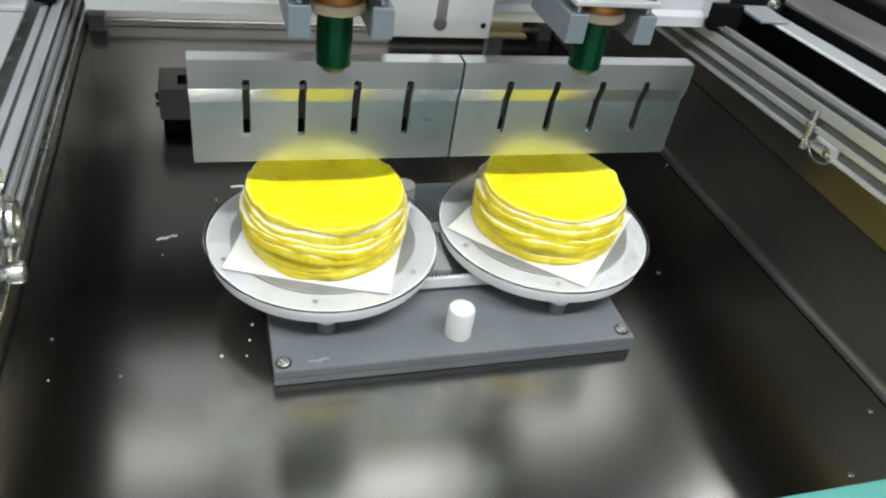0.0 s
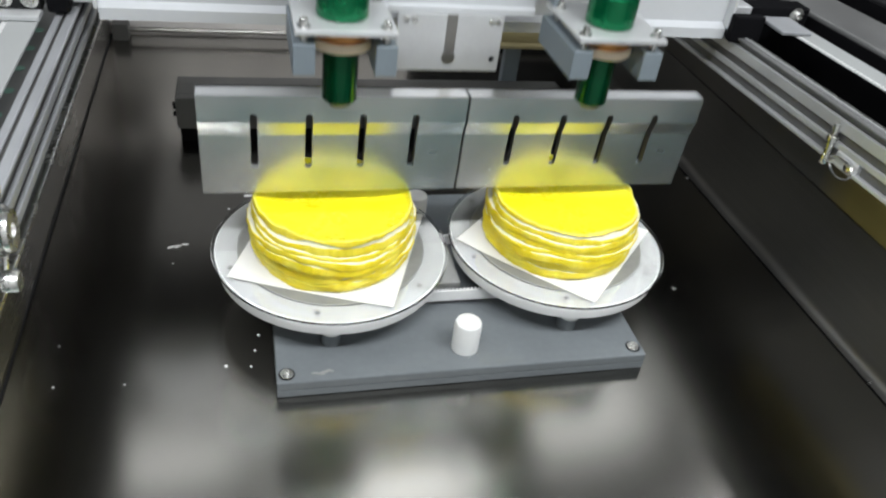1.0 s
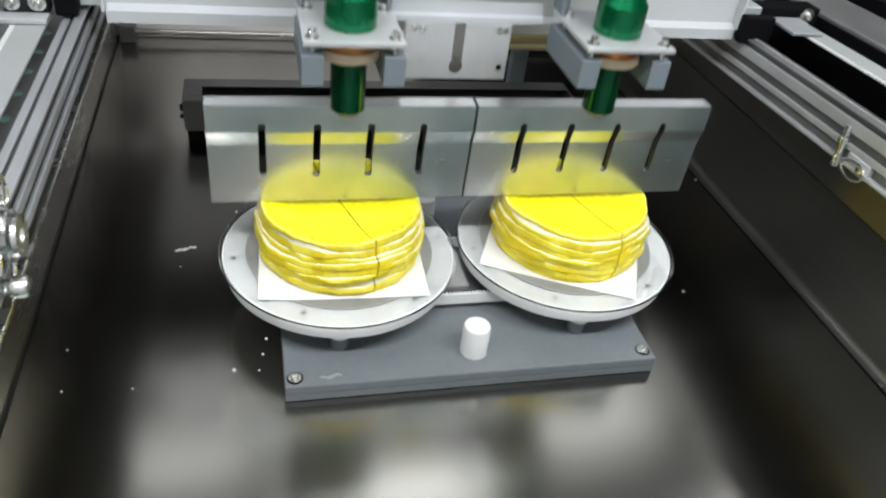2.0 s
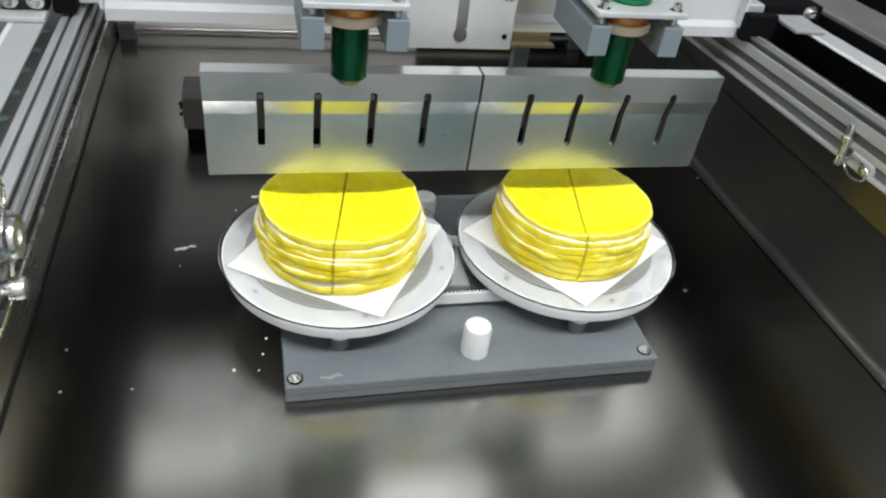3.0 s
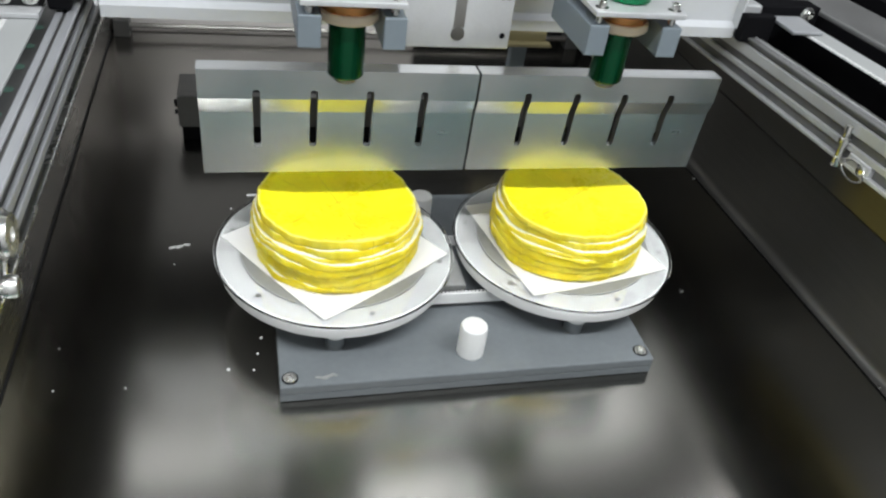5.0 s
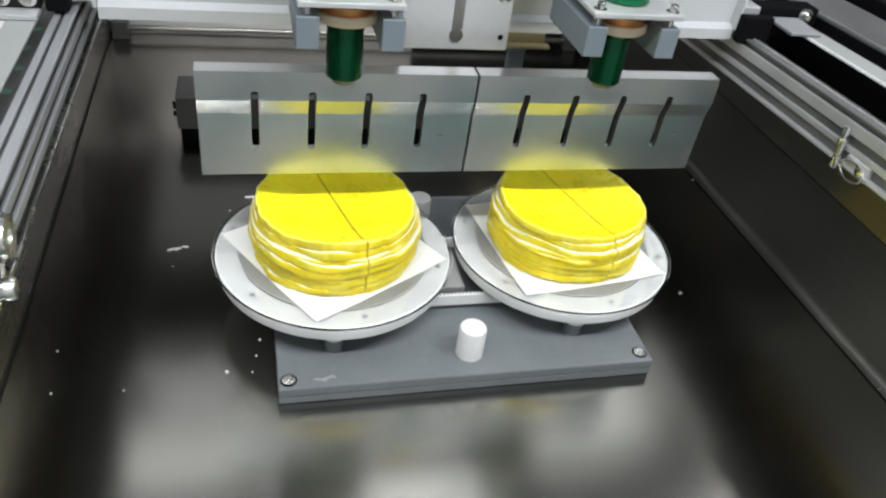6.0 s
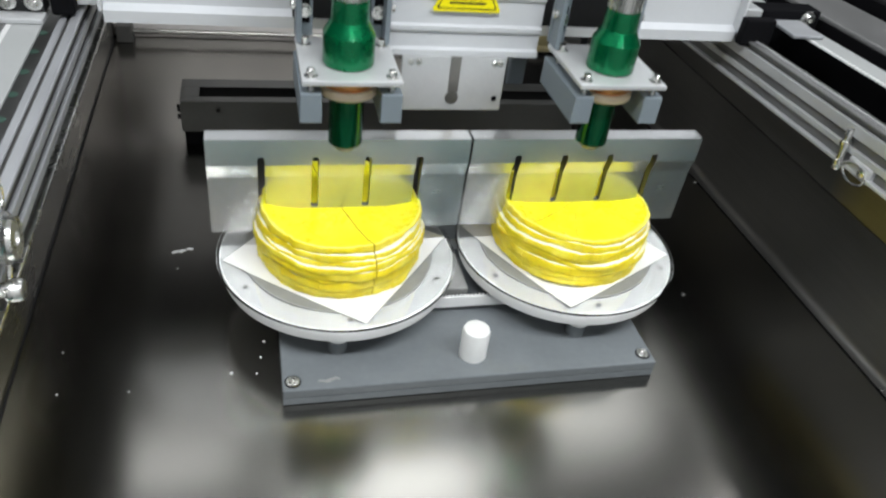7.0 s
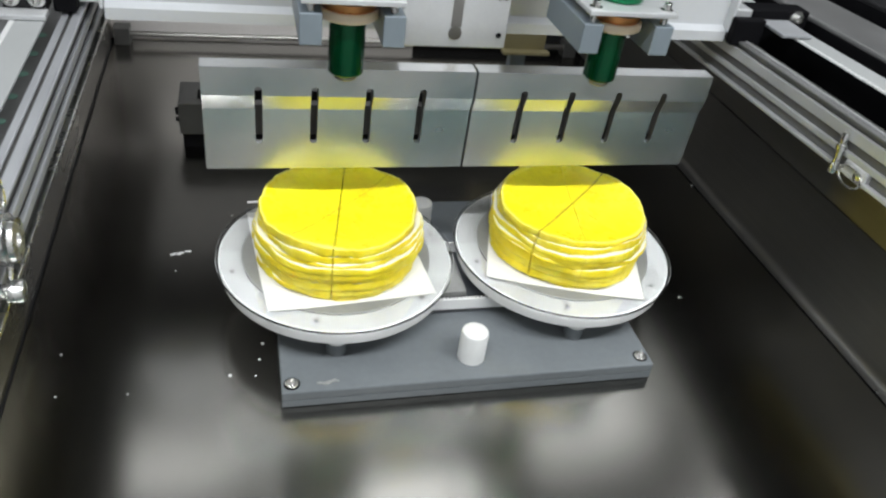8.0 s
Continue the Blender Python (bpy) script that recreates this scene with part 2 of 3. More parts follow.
for x, y, watts, wide, long, turn in TUBES:
    t = thing("ceiling_light", "unseen white tube light on the workshop ceiling", "ceiling light", (x, y, CEILING - 0.07), "ceiling lights")
    t.rotation_euler.z = radians(turn)
    part("housing", box(-long / 2 - 0.05, long / 2 + 0.05, -wide / 2 - 0.03, wide / 2 + 0.03, 0.01, 0.0695, 0.006), WHITE, t)
    part("diffuser", box(-long / 2, long / 2, -wide / 2, wide / 2, 0.0, 0.0095, 0.002), GLOW, t)

# ---- the machine's tray and its rim ----
LEFT, RIGHT, FRONT, BACK = -0.527, 0.547, -0.417, 0.885
slab("tray_floor", LEFT, RIGHT, FRONT, BACK, -0.02, 0.0, STEEL_FLOOR, "dark brushed stainless steel machine tray floor", "tray floor")
# Both side walls are one steel; the right one's dimness is its colour.
slab("tray_wall_left", LEFT - 0.02, LEFT, FRONT, BACK, -0.02, 0.262, TINTED_BRIGHT, "olive tinted steel side wall of the tray", "tray wall")
slab("tray_wall_right", RIGHT, RIGHT + 0.02, FRONT, BACK, -0.02, 0.153, STEEL_SHADED, "steel side wall of the tray with darkened colour", "tray wall")
slab("side_panel", RIGHT + 0.003, RIGHT + 0.02, FRONT, BACK, 0.1535, 0.262, TINTED_DULL, "dull steel panel, yellower towards the front", "panel")
# Back wall halves paled and darkened: brightness of the floor reflections as colour.
slab("tray_wall_back", LEFT - 0.02, 0.12, BACK, BACK + 0.02, -0.02, 0.262, STEEL_PALE, "tray back wall half paled for the floor reflections", "tray wall")
slab("tray_wall_back", 0.1205, RIGHT + 0.02, BACK, BACK + 0.02, -0.02, 0.262, DARK, "tray back wall half darkened for the floor reflections", "tray wall")
slab("tray_seam", LEFT + 0.0002, LEFT + 0.0025, FRONT + 0.001, BACK - 0.001, 0.0002, 0.0025, DARK, "dark folded seam along the tray edge", "seam")
# The housing halves carry the same reflected brightness in their colours.
slab("machine_back", -0.75, 0.12, BACK + 0.03, BACK + 0.08, -0.9, 0.62, BACKGREY, "rear machine housing half paled for the floor reflections", "machine housing")
slab("machine_back", 0.1205, 0.77, BACK + 0.03, BACK + 0.08, -0.9, 0.62, DARK, "rear machine housing half darkened for the floor reflections", "machine housing")
slab("machine_base", -0.75, 0.77, FRONT + 0.02, BACK + 0.025, -0.9, -0.025, BEIGE, "beige painted machine base cabinet", "machine housing")


def tray_fold():
    """Rolled inner corner where the tray floor turns up into its wall, with a dark joint."""
    r = 0.014
    arc = [(RIGHT - r + r * math.sin(a), r - r * math.cos(a) + 0.0006) for a in [math.pi / 2 * k / 8 for k in range(9)]]
    bm = extrude_profile(arc + [(RIGHT - 0.0003, 0.0003)], FRONT + 0.001, BACK - 0.001, "y")
    t = thing("tray_fold", "rolled steel corner along the tray floor", "fold", kind="structure")
    part("roll", bm, STEEL_SHADED, t, smooth=True)
    part("joint", box(RIGHT - r - 0.0022, RIGHT - r - 0.0002, FRONT + 0.001, BACK - 0.001, 0.0002, 0.0012), BLACK, t, "dark joint line")


tray_fold()


def front_sill():
    t = thing("tray_sill", "teal painted front sill of the machine tray", "sill", kind="structure")
    part("sill", box(LEFT - 0.2, RIGHT + 0.2, FRONT - 0.05, FRONT, -0.05, 0.004, 0.003), TEAL, t)


front_sill()


def back_rod():
    t = thing("tray_rod", "thin steel rod along the back of the tray", "rod")
    part("rod", tube([(-0.49, 0.86, 0.022), (0.5, 0.86, 0.022)], 0.006, 10), STEEL, t, smooth=True)
    for x in (-0.5, 0.5):
        part("holder", box(x - 0.02, x + 0.012, 0.848, 0.884, 0.0, 0.036, 0.002), STEEL_DARK, t)


back_rod()


# ---- side rails ----
def side_rail(sign, label):
    """Aluminium guide rail lying inside the tray wall."""
    s = sign
    cx = 0.011
    t = thing("guide_rail", label, "guide rail", (cx, 0, 0), "guide rails")

    def yb(x0, x1, z0, z1, bevel=0.001):
        a, b = sorted((s * x0, s * x1))
        return box(a, b, -0.41, 0.84, z0, z1, bevel)
    # Metals differ by side: each rail's brightness is put into its colours.
    part("body", yb(0.464, 0.4825, 0.2455, 0.304), STEEL_DARK if s < 0 else ALU_DARK, t)
    part("lip", yb(0.4555, 0.4635, 0.2455, 0.2505), CHROME if s < 0 else PLATE_ALU, t, "thin bright lower edge")
    for z0, z1 in ((0.2595, 0.2695), (0.2805, 0.2915)) if s < 0 else ((0.263, 0.2715), (0.283, 0.2985)):
        part("strip", yb(0.4585, 0.4635, z0, z1, 0.0015), ALU if s < 0 else PLATE_ALU, t)
    part("cap", yb(0.4585, 0.4700, 0.3045, 0.3085, 0.0015), ALU if s < 0 else ALU_DARK, t)
    part("cap", yb(0.4740, 0.4825, 0.3045, 0.3075, 0.0015), ALU if s < 0 else STEEL_DARK, t)
    if s > 0:
        part("cap_edge", yb(0.4703, 0.4720, 0.3045, 0.3100, 0.0005), PLATE_ALU, t, "thin bright edge")
        part("runner", yb(0.4890, 0.4935, 0.2855, 0.3030, 0.0015), CHROME, t, "polished linear runner")
        part("runner", yb(0.4985, 0.5015, 0.2855, 0.2980, 0.001), ALU, t)
    if s > 0:
        part("shelf", yb(0.4830, 0.60, 0.230, 0.250), BLACK, t)
        part("runner_bed", yb(0.4830, 0.5020, 0.2505, 0.2850), DARK, t)
    else:
        part("shelf", yb(0.4830, 0.60, 0.262, 0.285), ALU_DARK, t)
    if s < 0:
        for k in range(9):
            part("marker", lathe([(0, 0), (0.006, 0), (0.006, 0.0006), (0, 0.0006)], 16, pose(-0.5055, 0.19 - 0.055 * k, 0.2852)), MARKER, t, "pale green spot")
    return t


# the drive side climbs a little towards the front
CLIMB = Matrix.Translation((0, 0.13, 0.28)) @ pose(0, 0, 0, -2.0) @ Matrix.Translation((0, -0.13, -0.28))
side_rail(-1, "aluminium guide rail with slotted inner face")
rail = side_rail(1, "aluminium guide rail with slotted inner face")
rail.matrix_world = CLIMB @ rail.matrix_world


def tooth_belt(name, x0, x1, z, label, teeth_side):
    t = thing(name, label, "drive belt")
    part("band", box(x0, x1, -0.41, 0.2035, z, z + 0.003, 0.0008), BELT, t)
    bm = bmesh.new()
    for k in range(86):
        y = -0.405 + k * 0.007
        xa, xb = (x0 - 0.0060, x0 + 0.001) if teeth_side < 0 else (x1 - 0.001, x1 + 0.0060)
        box(xa, xb, y, y + 0.0036, z + 0.0003, z + 0.0027, bm=bm)
    tagged(part("teeth", bm, HDPE, t), kind="stuff")
    return t


belt = tooth_belt("drive_belt", 0.534, 0.567, 0.324, "white toothed drive belt beside the rail", -1)
belt.matrix_world = CLIMB @ belt.matrix_world
tooth_belt("drive_belt", -0.516, -0.484, 0.307, "wide white drive belt beside the rail", -1)


def side_cover(x0, x1, z0, z1, material, label):
    t = thing("side_cover", label, "machine cover", kind="structure")
    part("panel", box(x0, x1, -0.41, 0.9, z0, z1, 0.004), material, t)
    if x0 > 0:
        # Black strip added to give the darkness of the gap beside the belt.
        part("gap_strip", box(x0 - 0.0035, x0 - 0.0005, -0.41, 0.9, z0 - 0.012, z1 - 0.006), BLACK, t, "black strip added for the dark gap")
    return t


cover = side_cover(0.601, 0.705, 0.262, 0.338, ALU_DARK, "brushed steel cover panel over the drive side")
cover.matrix_world = CLIMB @ cover.matrix_world
outer = side_cover(0.72, 0.86, 0.25, 0.36, DARK, "dark painted outer cover over the drive side")
outer.matrix_world = CLIMB @ outer.matrix_world
side_cover(-0.80, -0.59, 0.262, 0.37, DARK, "dark painted cover panel over the drive side")


# ---- gantry beam ----
def gantry():
    t = thing("gantry_beam", "white enamelled gantry beam across the tray", "gantry")
    prof = [(0.20, 0.297), (0.28, 0.297), (0.28, 0.45), (0.212, 0.45), (0.212, 0.318), (0.20, 0.312)]
    part("beam", extrude_profile(prof, -0.425, 0.447), WHITE, t)
    part("end_plate", box(0.4475, 0.4515, 0.195, 0.285, 0.312, 0.45, 0.001), WHITE, t)
    part("end_plate", box(-0.4295, -0.4255, 0.195, 0.285, 0.312, 0.45, 0.001), WHITE, t)
    part("carriage", box(0.452, 0.512, 0.205, 0.285, 0.3155, 0.345, 0.002), PLATE_ALU, t)
    part("carriage", box(-0.484, -0.43, 0.205, 0.285, 0.3155, 0.345, 0.002), PLATE_ALU, t)
    part("bumper", box(0.4450, 0.4950, 0.178, 0.1945, 0.299, 0.339, 0.003), BLACK, t)
    part("bumper", box(-0.478, -0.452, 0.178, 0.2045, 0.311, 0.338, 0.004), BLACK, t)
    part("belt_clamp", box(-0.536, -0.482, 0.152, 0.176, 0.3105, 0.317, 0.0015), PLATE_ALU, t)
    part("clamp_block", box(-0.532, -0.4845, 0.1765, 0.21, 0.3105, 0.36, 0.003), DARK, t)
    for x in (-0.522, -0.494):
        socket_screw(t, x, 0.176, 0.328, 0.0062, 0.009, pose(0, 0, 0, 90))
    part("belt_clamp", box(0.500, 0.550, 0.140, 0.204, 0.3275, 0.3325, 0.0015), ALU, t)
    part("clamp_block", box(0.482, 0.585, 0.2045, 0.24, 0.316, 0.346, 0.003), BLACK, t)
    socket_screw(t, 0.563, 0.204, 0.3345, 0.0075, 0.009, pose(0, 0, 0, 90))
    return t


GANTRY = gantry()


# ---- trough and stand behind the blade ----
def trough():
    t = thing("steel_trough", "dark steel trough with a slotted top standing on the tray", "trough")
    x0, x1, y0, y1, h = -0.368, 0.33, 0.42, 0.505, 0.082
    part("front", box(x0, x1, y0, y0 + 0.003, 0.026, h, 0.0008), STEEL_DARK, t)
    part("back", box(x0, x1, y1 - 0.003, y1, 0.026, h, 0.0008), STEEL_DARK, t)
    part("end", box(x0, x0 + 0.003, y0 + 0.0032, y1 - 0.0032, 0.026, h, 0.0008), STEEL_DARK, t)
    part("end", box(x1 - 0.003, x1, y0 + 0.0032, y1 - 0.0032, 0.026, h, 0.0008), STEEL_DARK, t)
    part("top_lip", box(x0 + 0.0032, x1 - 0.0032, y0 + 0.0032, y0 + 0.018, h - 0.003, h, 0.0006), STEEL_DARK, t)
    part("top_lip", box(x0 + 0.0032, x1 - 0.0032, y1 - 0.03, y1 - 0.0032, h - 0.003, h, 0.0006), STEEL_DARK, t)
    part("top_lip", box(x0 + 0.0032, x0 + 0.03, y0 + 0.0182, y1 - 0.0302, h - 0.003, h, 0.0006), STEEL_DARK, t)
    # Black strip added to give the dark zone under the trough front.
    part("dark_base", box(x0 + 0.004, x1 - 0.004, y0 + 0.004, y1 - 0.004, 0.0, 0.0255), BLACK, t, "black strip added for the dark underside")
    for dy, z in ((0.012, 0.066), (0.012, 0.048), (0.02, 0.057)):
        part("bolt", rod(0.004, 0, 0.006, 10, 0.001, pose(x0, y0 + dy, z, 0, -90)), DARK, t)
    part("bolt", rod(0.0035, 0, 0.003, 10, 0.0008, pose(x0 + 0.06, y0, 0.066, 90)), DARK, t)


trough()


def stand():
    t = thing("beige_bracket", "beige metal bracket on a grey post in the tray", "bracket")
    part("post", box(0.222, 0.252, 0.51, 0.53, 0.0, 0.15, 0.002), BRACKET, t)
    part("channel", box(0.205, 0.285, 0.508, 0.56, 0.1505, 0.34, 0.002), BEIGE, t)
    part("flange", box(0.2, 0.29, 0.49, 0.5075, 0.152, 0.158, 0.001), BEIGE, t)


stand()

# ---- cutting head ----
REST = 0.1965


def blade_mesh(width):
    """Ultrasonic blade with four through slots; its cutting edge lies on z = 0."""
    def front(z):
        if z >= 0.097:
            return 0.0
        if z >= 0.079:
            k = (0.097 - z) / 0.018
            return 0.0055 * (0.8 * k + 0.2 * (1 - (1 - k) ** 2))
        return 0.0055 + 0.003 * (0.079 - z) / 0.079

    def back(z):
        return 0.022 - front(z)
    slots = [width * k / 5 + (0.0005 * (k - 2.5)) for k in (1, 2, 3, 4)]
    half, lo, hi = 0.0042, 0.0345, 0.1075
    xs = {0.0, width}
    for c in slots:
        xs |= {c + half * math.sin(math.pi * (k / 8 - 0.5)) for k in range(9)}
    xs = sorted(xs)
    zs = {0.0, 0.1305, lo, hi} | {0.079 + 0.018 * k / 8 for k in range(9)} | {0.02, 0.06}
    for k in range(1, 5):
        a = half * (1 - math.cos(math.pi / 2 * k / 4))
        zs |= {lo + half * (1 - math.cos(math.pi / 2 * (k / 4))), hi - a}
    zs = sorted(zs)

    def solid(i, j):
        if not (0 <= i < len(xs) - 1 and 0 <= j < len(zs) - 1):
            return False
        x, z = (xs[i] + xs[i + 1]) / 2, (zs[j] + zs[j + 1]) / 2
        for c in slots:
            d = abs(x - c)
            if d < half:
                rise = half - math.sqrt(half * half - d * d)
                if lo + rise < z < hi - rise:
                    return False
        return True
    bm = bmesh.new()
    vf = [[bm.verts.new((x, front(z), z)) for z in zs] for x in xs]
    vb = [[bm.verts.new((x, back(z), z)) for z in zs] for x in xs]
    for i in range(len(xs) - 1):
        for j in range(len(zs) - 1):
            if not solid(i, j):
                continue
            bm.faces.new((vf[i][j], vf[i + 1][j], vf[i + 1][j + 1], vf[i][j + 1]))
            bm.faces.new((vb[i][j], vb[i][j + 1], vb[i + 1][j + 1], vb[i + 1][j]))
            for di, dj, a, b in ((-1, 0, (i, j), (i, j + 1)), (1, 0, (i + 1, j + 1), (i + 1, j)), (0, -1, (i + 1, j), (i, j)), (0, 1, (i, j + 1), (i + 1, j + 1))):
                if not solid(i + di, j + dj):
                    f = bm.faces.new((vf[a[0]][a[1]], vf[b[0]][b[1]], vb[b[0]][b[1]], vb[a[0]][a[1]]))
                    inner = 0 <= i + di < len(xs) - 1 and 0 <= j + dj < len(zs) - 1
                    # Slot sides get a dark steel that stands for the shade inside them.
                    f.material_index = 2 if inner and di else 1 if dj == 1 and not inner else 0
    loose = [v for v in bm.verts if not v.link_faces]
    bmesh.ops.delete(bm, geom=loose, context="VERTS")
    bmesh.ops.recalc_face_normals(bm, faces=bm.faces[:])
    return bm


def sign_text(body, size, x, z, parent):
    cu = bpy.data.curves.new("print", "FONT")
    cu.body, cu.size, cu.align_x, cu.extrude = body, size, "CENTER", 0.0002
    tmp = new("tmp_print", cu)
    me = bpy.data.meshes.new_from_object(tmp.evaluated_get(bpy.context.evaluated_depsgraph_get()))
    bpy.data.objects.remove(tmp)
    me.materials.clear()
    me.materials.append(INK)
    ob = new("lettering", me)
    ob.parent = parent
    ob.matrix_basis = pose(x, -0.0012, z, 90)
    return ob


def horn_unit(head, x):
    """Ultrasonic horn in its bracket above one blade."""
    def at(r):
        return pose(x, -0.002, r)
    part("horn", lathe([(0, 0.1250), (0.0170, 0.1250), (0.0195, 0.1275), (0.0195, 0.189), (0, 0.189)], 36, at(0)), GREEN, head, "dark green anodised horn", True)
    part("neck", rod(0.0130, 0.1185, 0.1248, 28, 0.002, at(0)), STEEL, head, "bare metal neck on the blade", True)
    part("collar", lathe([(0.0, 0.1895), (0.031, 0.1895), (0.033, 0.1915), (0.033, 0.1985), (0.0315, 0.2), (0.0, 0.2)], 40, at(0)), TEFLON, head, "cream coloured collar", True)
    part("copper_ring", lathe([(0.0178, 0.2002), (0.029, 0.2002), (0.0302, 0.202), (0.0302, 0.2085), (0.0178, 0.2085)], 40, at(0)), COPPER, head, smooth=True)
    p = part("mount_plate", box(x - 0.0525, x + 0.0525, -0.05, 0.066, 0.216, 0.222, 0.0012), PLATE_ALU, head)
    for sx in (-1, 1):
        for y in (-0.038, 0.045):
            socket_screw(p, x + sx * 0.0425, y, 0.222, 0.0045, 0.008)
        part("cheek", box(x + sx * 0.0425 - 0.0115, x + sx * 0.0425 + 0.0115, -0.046, 0.066, 0.172, 0.2055, 0.0012), BRACKET, head)
        for y in (-0.038, 0.045):
            part("spacer", rod(0.004, 0.2058, 0.2158, 12, 0.0005, pose(x + sx * 0.0425, y, 0)), CHROME, head)
        part("flange", box(x + sx * 0.0488 - 0.003, x + sx * 0.0488 + 0.003, 0.045, 0.0665, 0.2225, 0.36, 0.001), BRACKET, head)
        f = part("slot_screw", lathe([(0, 0), (0.008, 0), (0.008, 0.0012), (0.0048, 0.0014), (0.0048, 0.006), (0.0028, 0.006), (0.0028, 0.003), (0, 0.003)], 16,
                                   pose(x + sx * 0.0413, 0.0665, 0.252, 90)), CHROME, head, smooth=True)
        part("slot", box(x + sx * 0.0413 - 0.0055, x + sx * 0.0413 + 0.0055, 0.0655, 0.0668, 0.238, 0.268, 0.0005), BLACK, head)
        part("face_plate", box(x + sx * 0.0425 - 0.0100, x + sx * 0.0425 + 0.0100, 0.067, 0.074, 0.2225, 0.36, 0.001), BRACKET, head)
        part("side_bolt", rod(0.005, 0, 0.006, 12, 0.001, pose(x + sx * 0.0518, 0.056, 0.262, 0, 90 * sx)), CHROME, head)
    # Plate coloured dark to stand in for shade in the recess.
    part("back_plate", box(x - 0.0515, x + 0.0515, 0.12, 0.126, 0.2225, 0.36, 0.001), DARK, head, "bracket back darkened for the recess shade")
    part("bell", lathe([(0, 0.2225), (0.0263, 0.2225), (0.0278, 0.224), (0.0278, 0.2560), (0.0200, 0.2698), (0.0195, 0.292), (0, 0.292)], 44, at(0)),
         GREEN_BRIGHT, head, "bright green anodised bell", True).data.set_sharp_from_angle(angle=radians(14))
    part("transducer", lathe([(0, 0.2922), (0.0185, 0.2922), (0.0185, 0.333), (0, 0.333)], 36, at(0)), CHROME, head, "ribbed silver transducer", True)
    for k in range(14):
        a = 2 * math.pi * k / 14
        part("rib", box(x - 0.0012, x + 0.0012, 0.0, 0.0014, 0.0, 0.0402, 0.0004), CHROME, head).matrix_basis = \
            Matrix.Translation((x, -0.002, 0.2926)) @ pose(0, 0, 0, 0, 0, math.degrees(a)) @ Matrix.Translation((-x, 0.0182, 0))
    part("cap", lathe([(0, 0.3332), (0.0265, 0.3332), (0.0275, 0.335), (0.0275, 0.385), (0.02, 0.389), (0, 0.389)], 36, at(0)), BLACK, head, "black cable cap", True)


def cutting_head():
    h = thing("cutting_head", "ultrasonic cutting head with two wide slotted steel blades", "cutting head", (0, 0, REST))
    for x in (-0.3065, 0.0015):
        b = part("blade", blade_mesh(0.305), [BLADE, BLADE_TOP, STEEL_SHADED], h, "ground steel blade with four slots")
        b.location = (x, -0.0045, -0.0014)
    horn_unit(h, -0.152)
    horn_unit(h, 0.152)
    # ribbed carriage between the two horns
    dz = -0.009
    prof = [(0.118, 0.205 + dz)]
    for a, b, y in ((0.205, 0.212, 0.082), (0.214, 0.232, 0.087), (0.236, 0.241, 0.083), (0.243, 0.272, 0.087), (0.276, 0.281, 0.083), (0.283, 0.35, 0.087), (0.354, 0.359, 0.083), (0.361, 0.366, 0.087)):
        prof += [(y, a + dz), (y, b + dz)]
    prof.append((0.118, 0.366 + dz))
    part("carriage_body", extrude_profile(prof, -0.0945, 0.0945), WHITE, h, "white ribbed carriage body")
    k = part("sensor_plate", box(-0.076, 0.057, 0.082, 0.086, 0.123, 0.1955, 0.0012), PLATE_ALU, h, "bare aluminium plate with a rounded slot")
    part("slot", lathe([(0, 0), (0.0085, 0), (0.0085, 0.0006), (0, 0.0006)], 24, pose(-0.009, 0.0816, 0.141, 90)), STEEL, k)
    part("slot_groove", box(-0.015, -0.002, 0.0812, 0.0818, 0.149, 0.195, 0.0), STEEL, k)
    part("hole", lathe([(0, 0), (0.0035, 0), (0.0035, 0.0006), (0, 0.0006)], 16, pose(0.047, 0.0816, 0.14, 90)), BLACK, k)
    for x in (-0.065, -0.055, 0.041, 0.049):
        socket_screw(k, x, 0.0818, 0.188, 0.0025, 0.003, pose(0, 0, 0, 90))
    # warning sign
    g = new("warning_sign")
    g.parent = h
    g.location = (-0.004, 0.0822, 0.251)
    g["label"] = "yellow triangular warning sticker with black print"

    def triangle(w, hh, z0, y0, y1, cut):
        pts = [(-w + cut, z0), (w - cut, z0), (w - cut * 0.4, z0 + cut * 0.7), (cut * 0.6, z0 + hh - cut * 0.4), (-cut * 0.6, z0 + hh - cut * 0.4), (-w + cut * 0.4, z0 + cut * 0.7)]
        return extrude_profile(pts, y0, y1, "y")
    part("sticker", triangle(0.043, 0.074, 0.0, -0.0004, 0.0004, 0.004), YELLOW, g)
    part("border", triangle(0.0375, 0.0645, 0.0032, -0.0007, -0.00045, 0.003), INK, g)
    part("field", triangle(0.0352, 0.0605, 0.0046, -0.001, -0.00075, 0.0025), YELLOW, g)
    sign_text("\u5f53\u5fc3\u4f24\u624b", 0.0105, 0.0, 0.0145, g)
    part("print_bar", box(-0.022, 0.022, -0.0013, -0.00105, 0.0095, 0.0118), INK, g)
    part("symbol", lathe([(0, 0), (0.009, 0), (0.009, 0.0003), (0, 0.0003)], 20, pose(0.001, -0.00105, 0.037, 90)), INK, g)
    part("symbol_bar", box(-0.002, 0.013, -0.0013, -0.00105, 0.029, 0.033), INK, g)
    return h


HEAD = cutting_head()

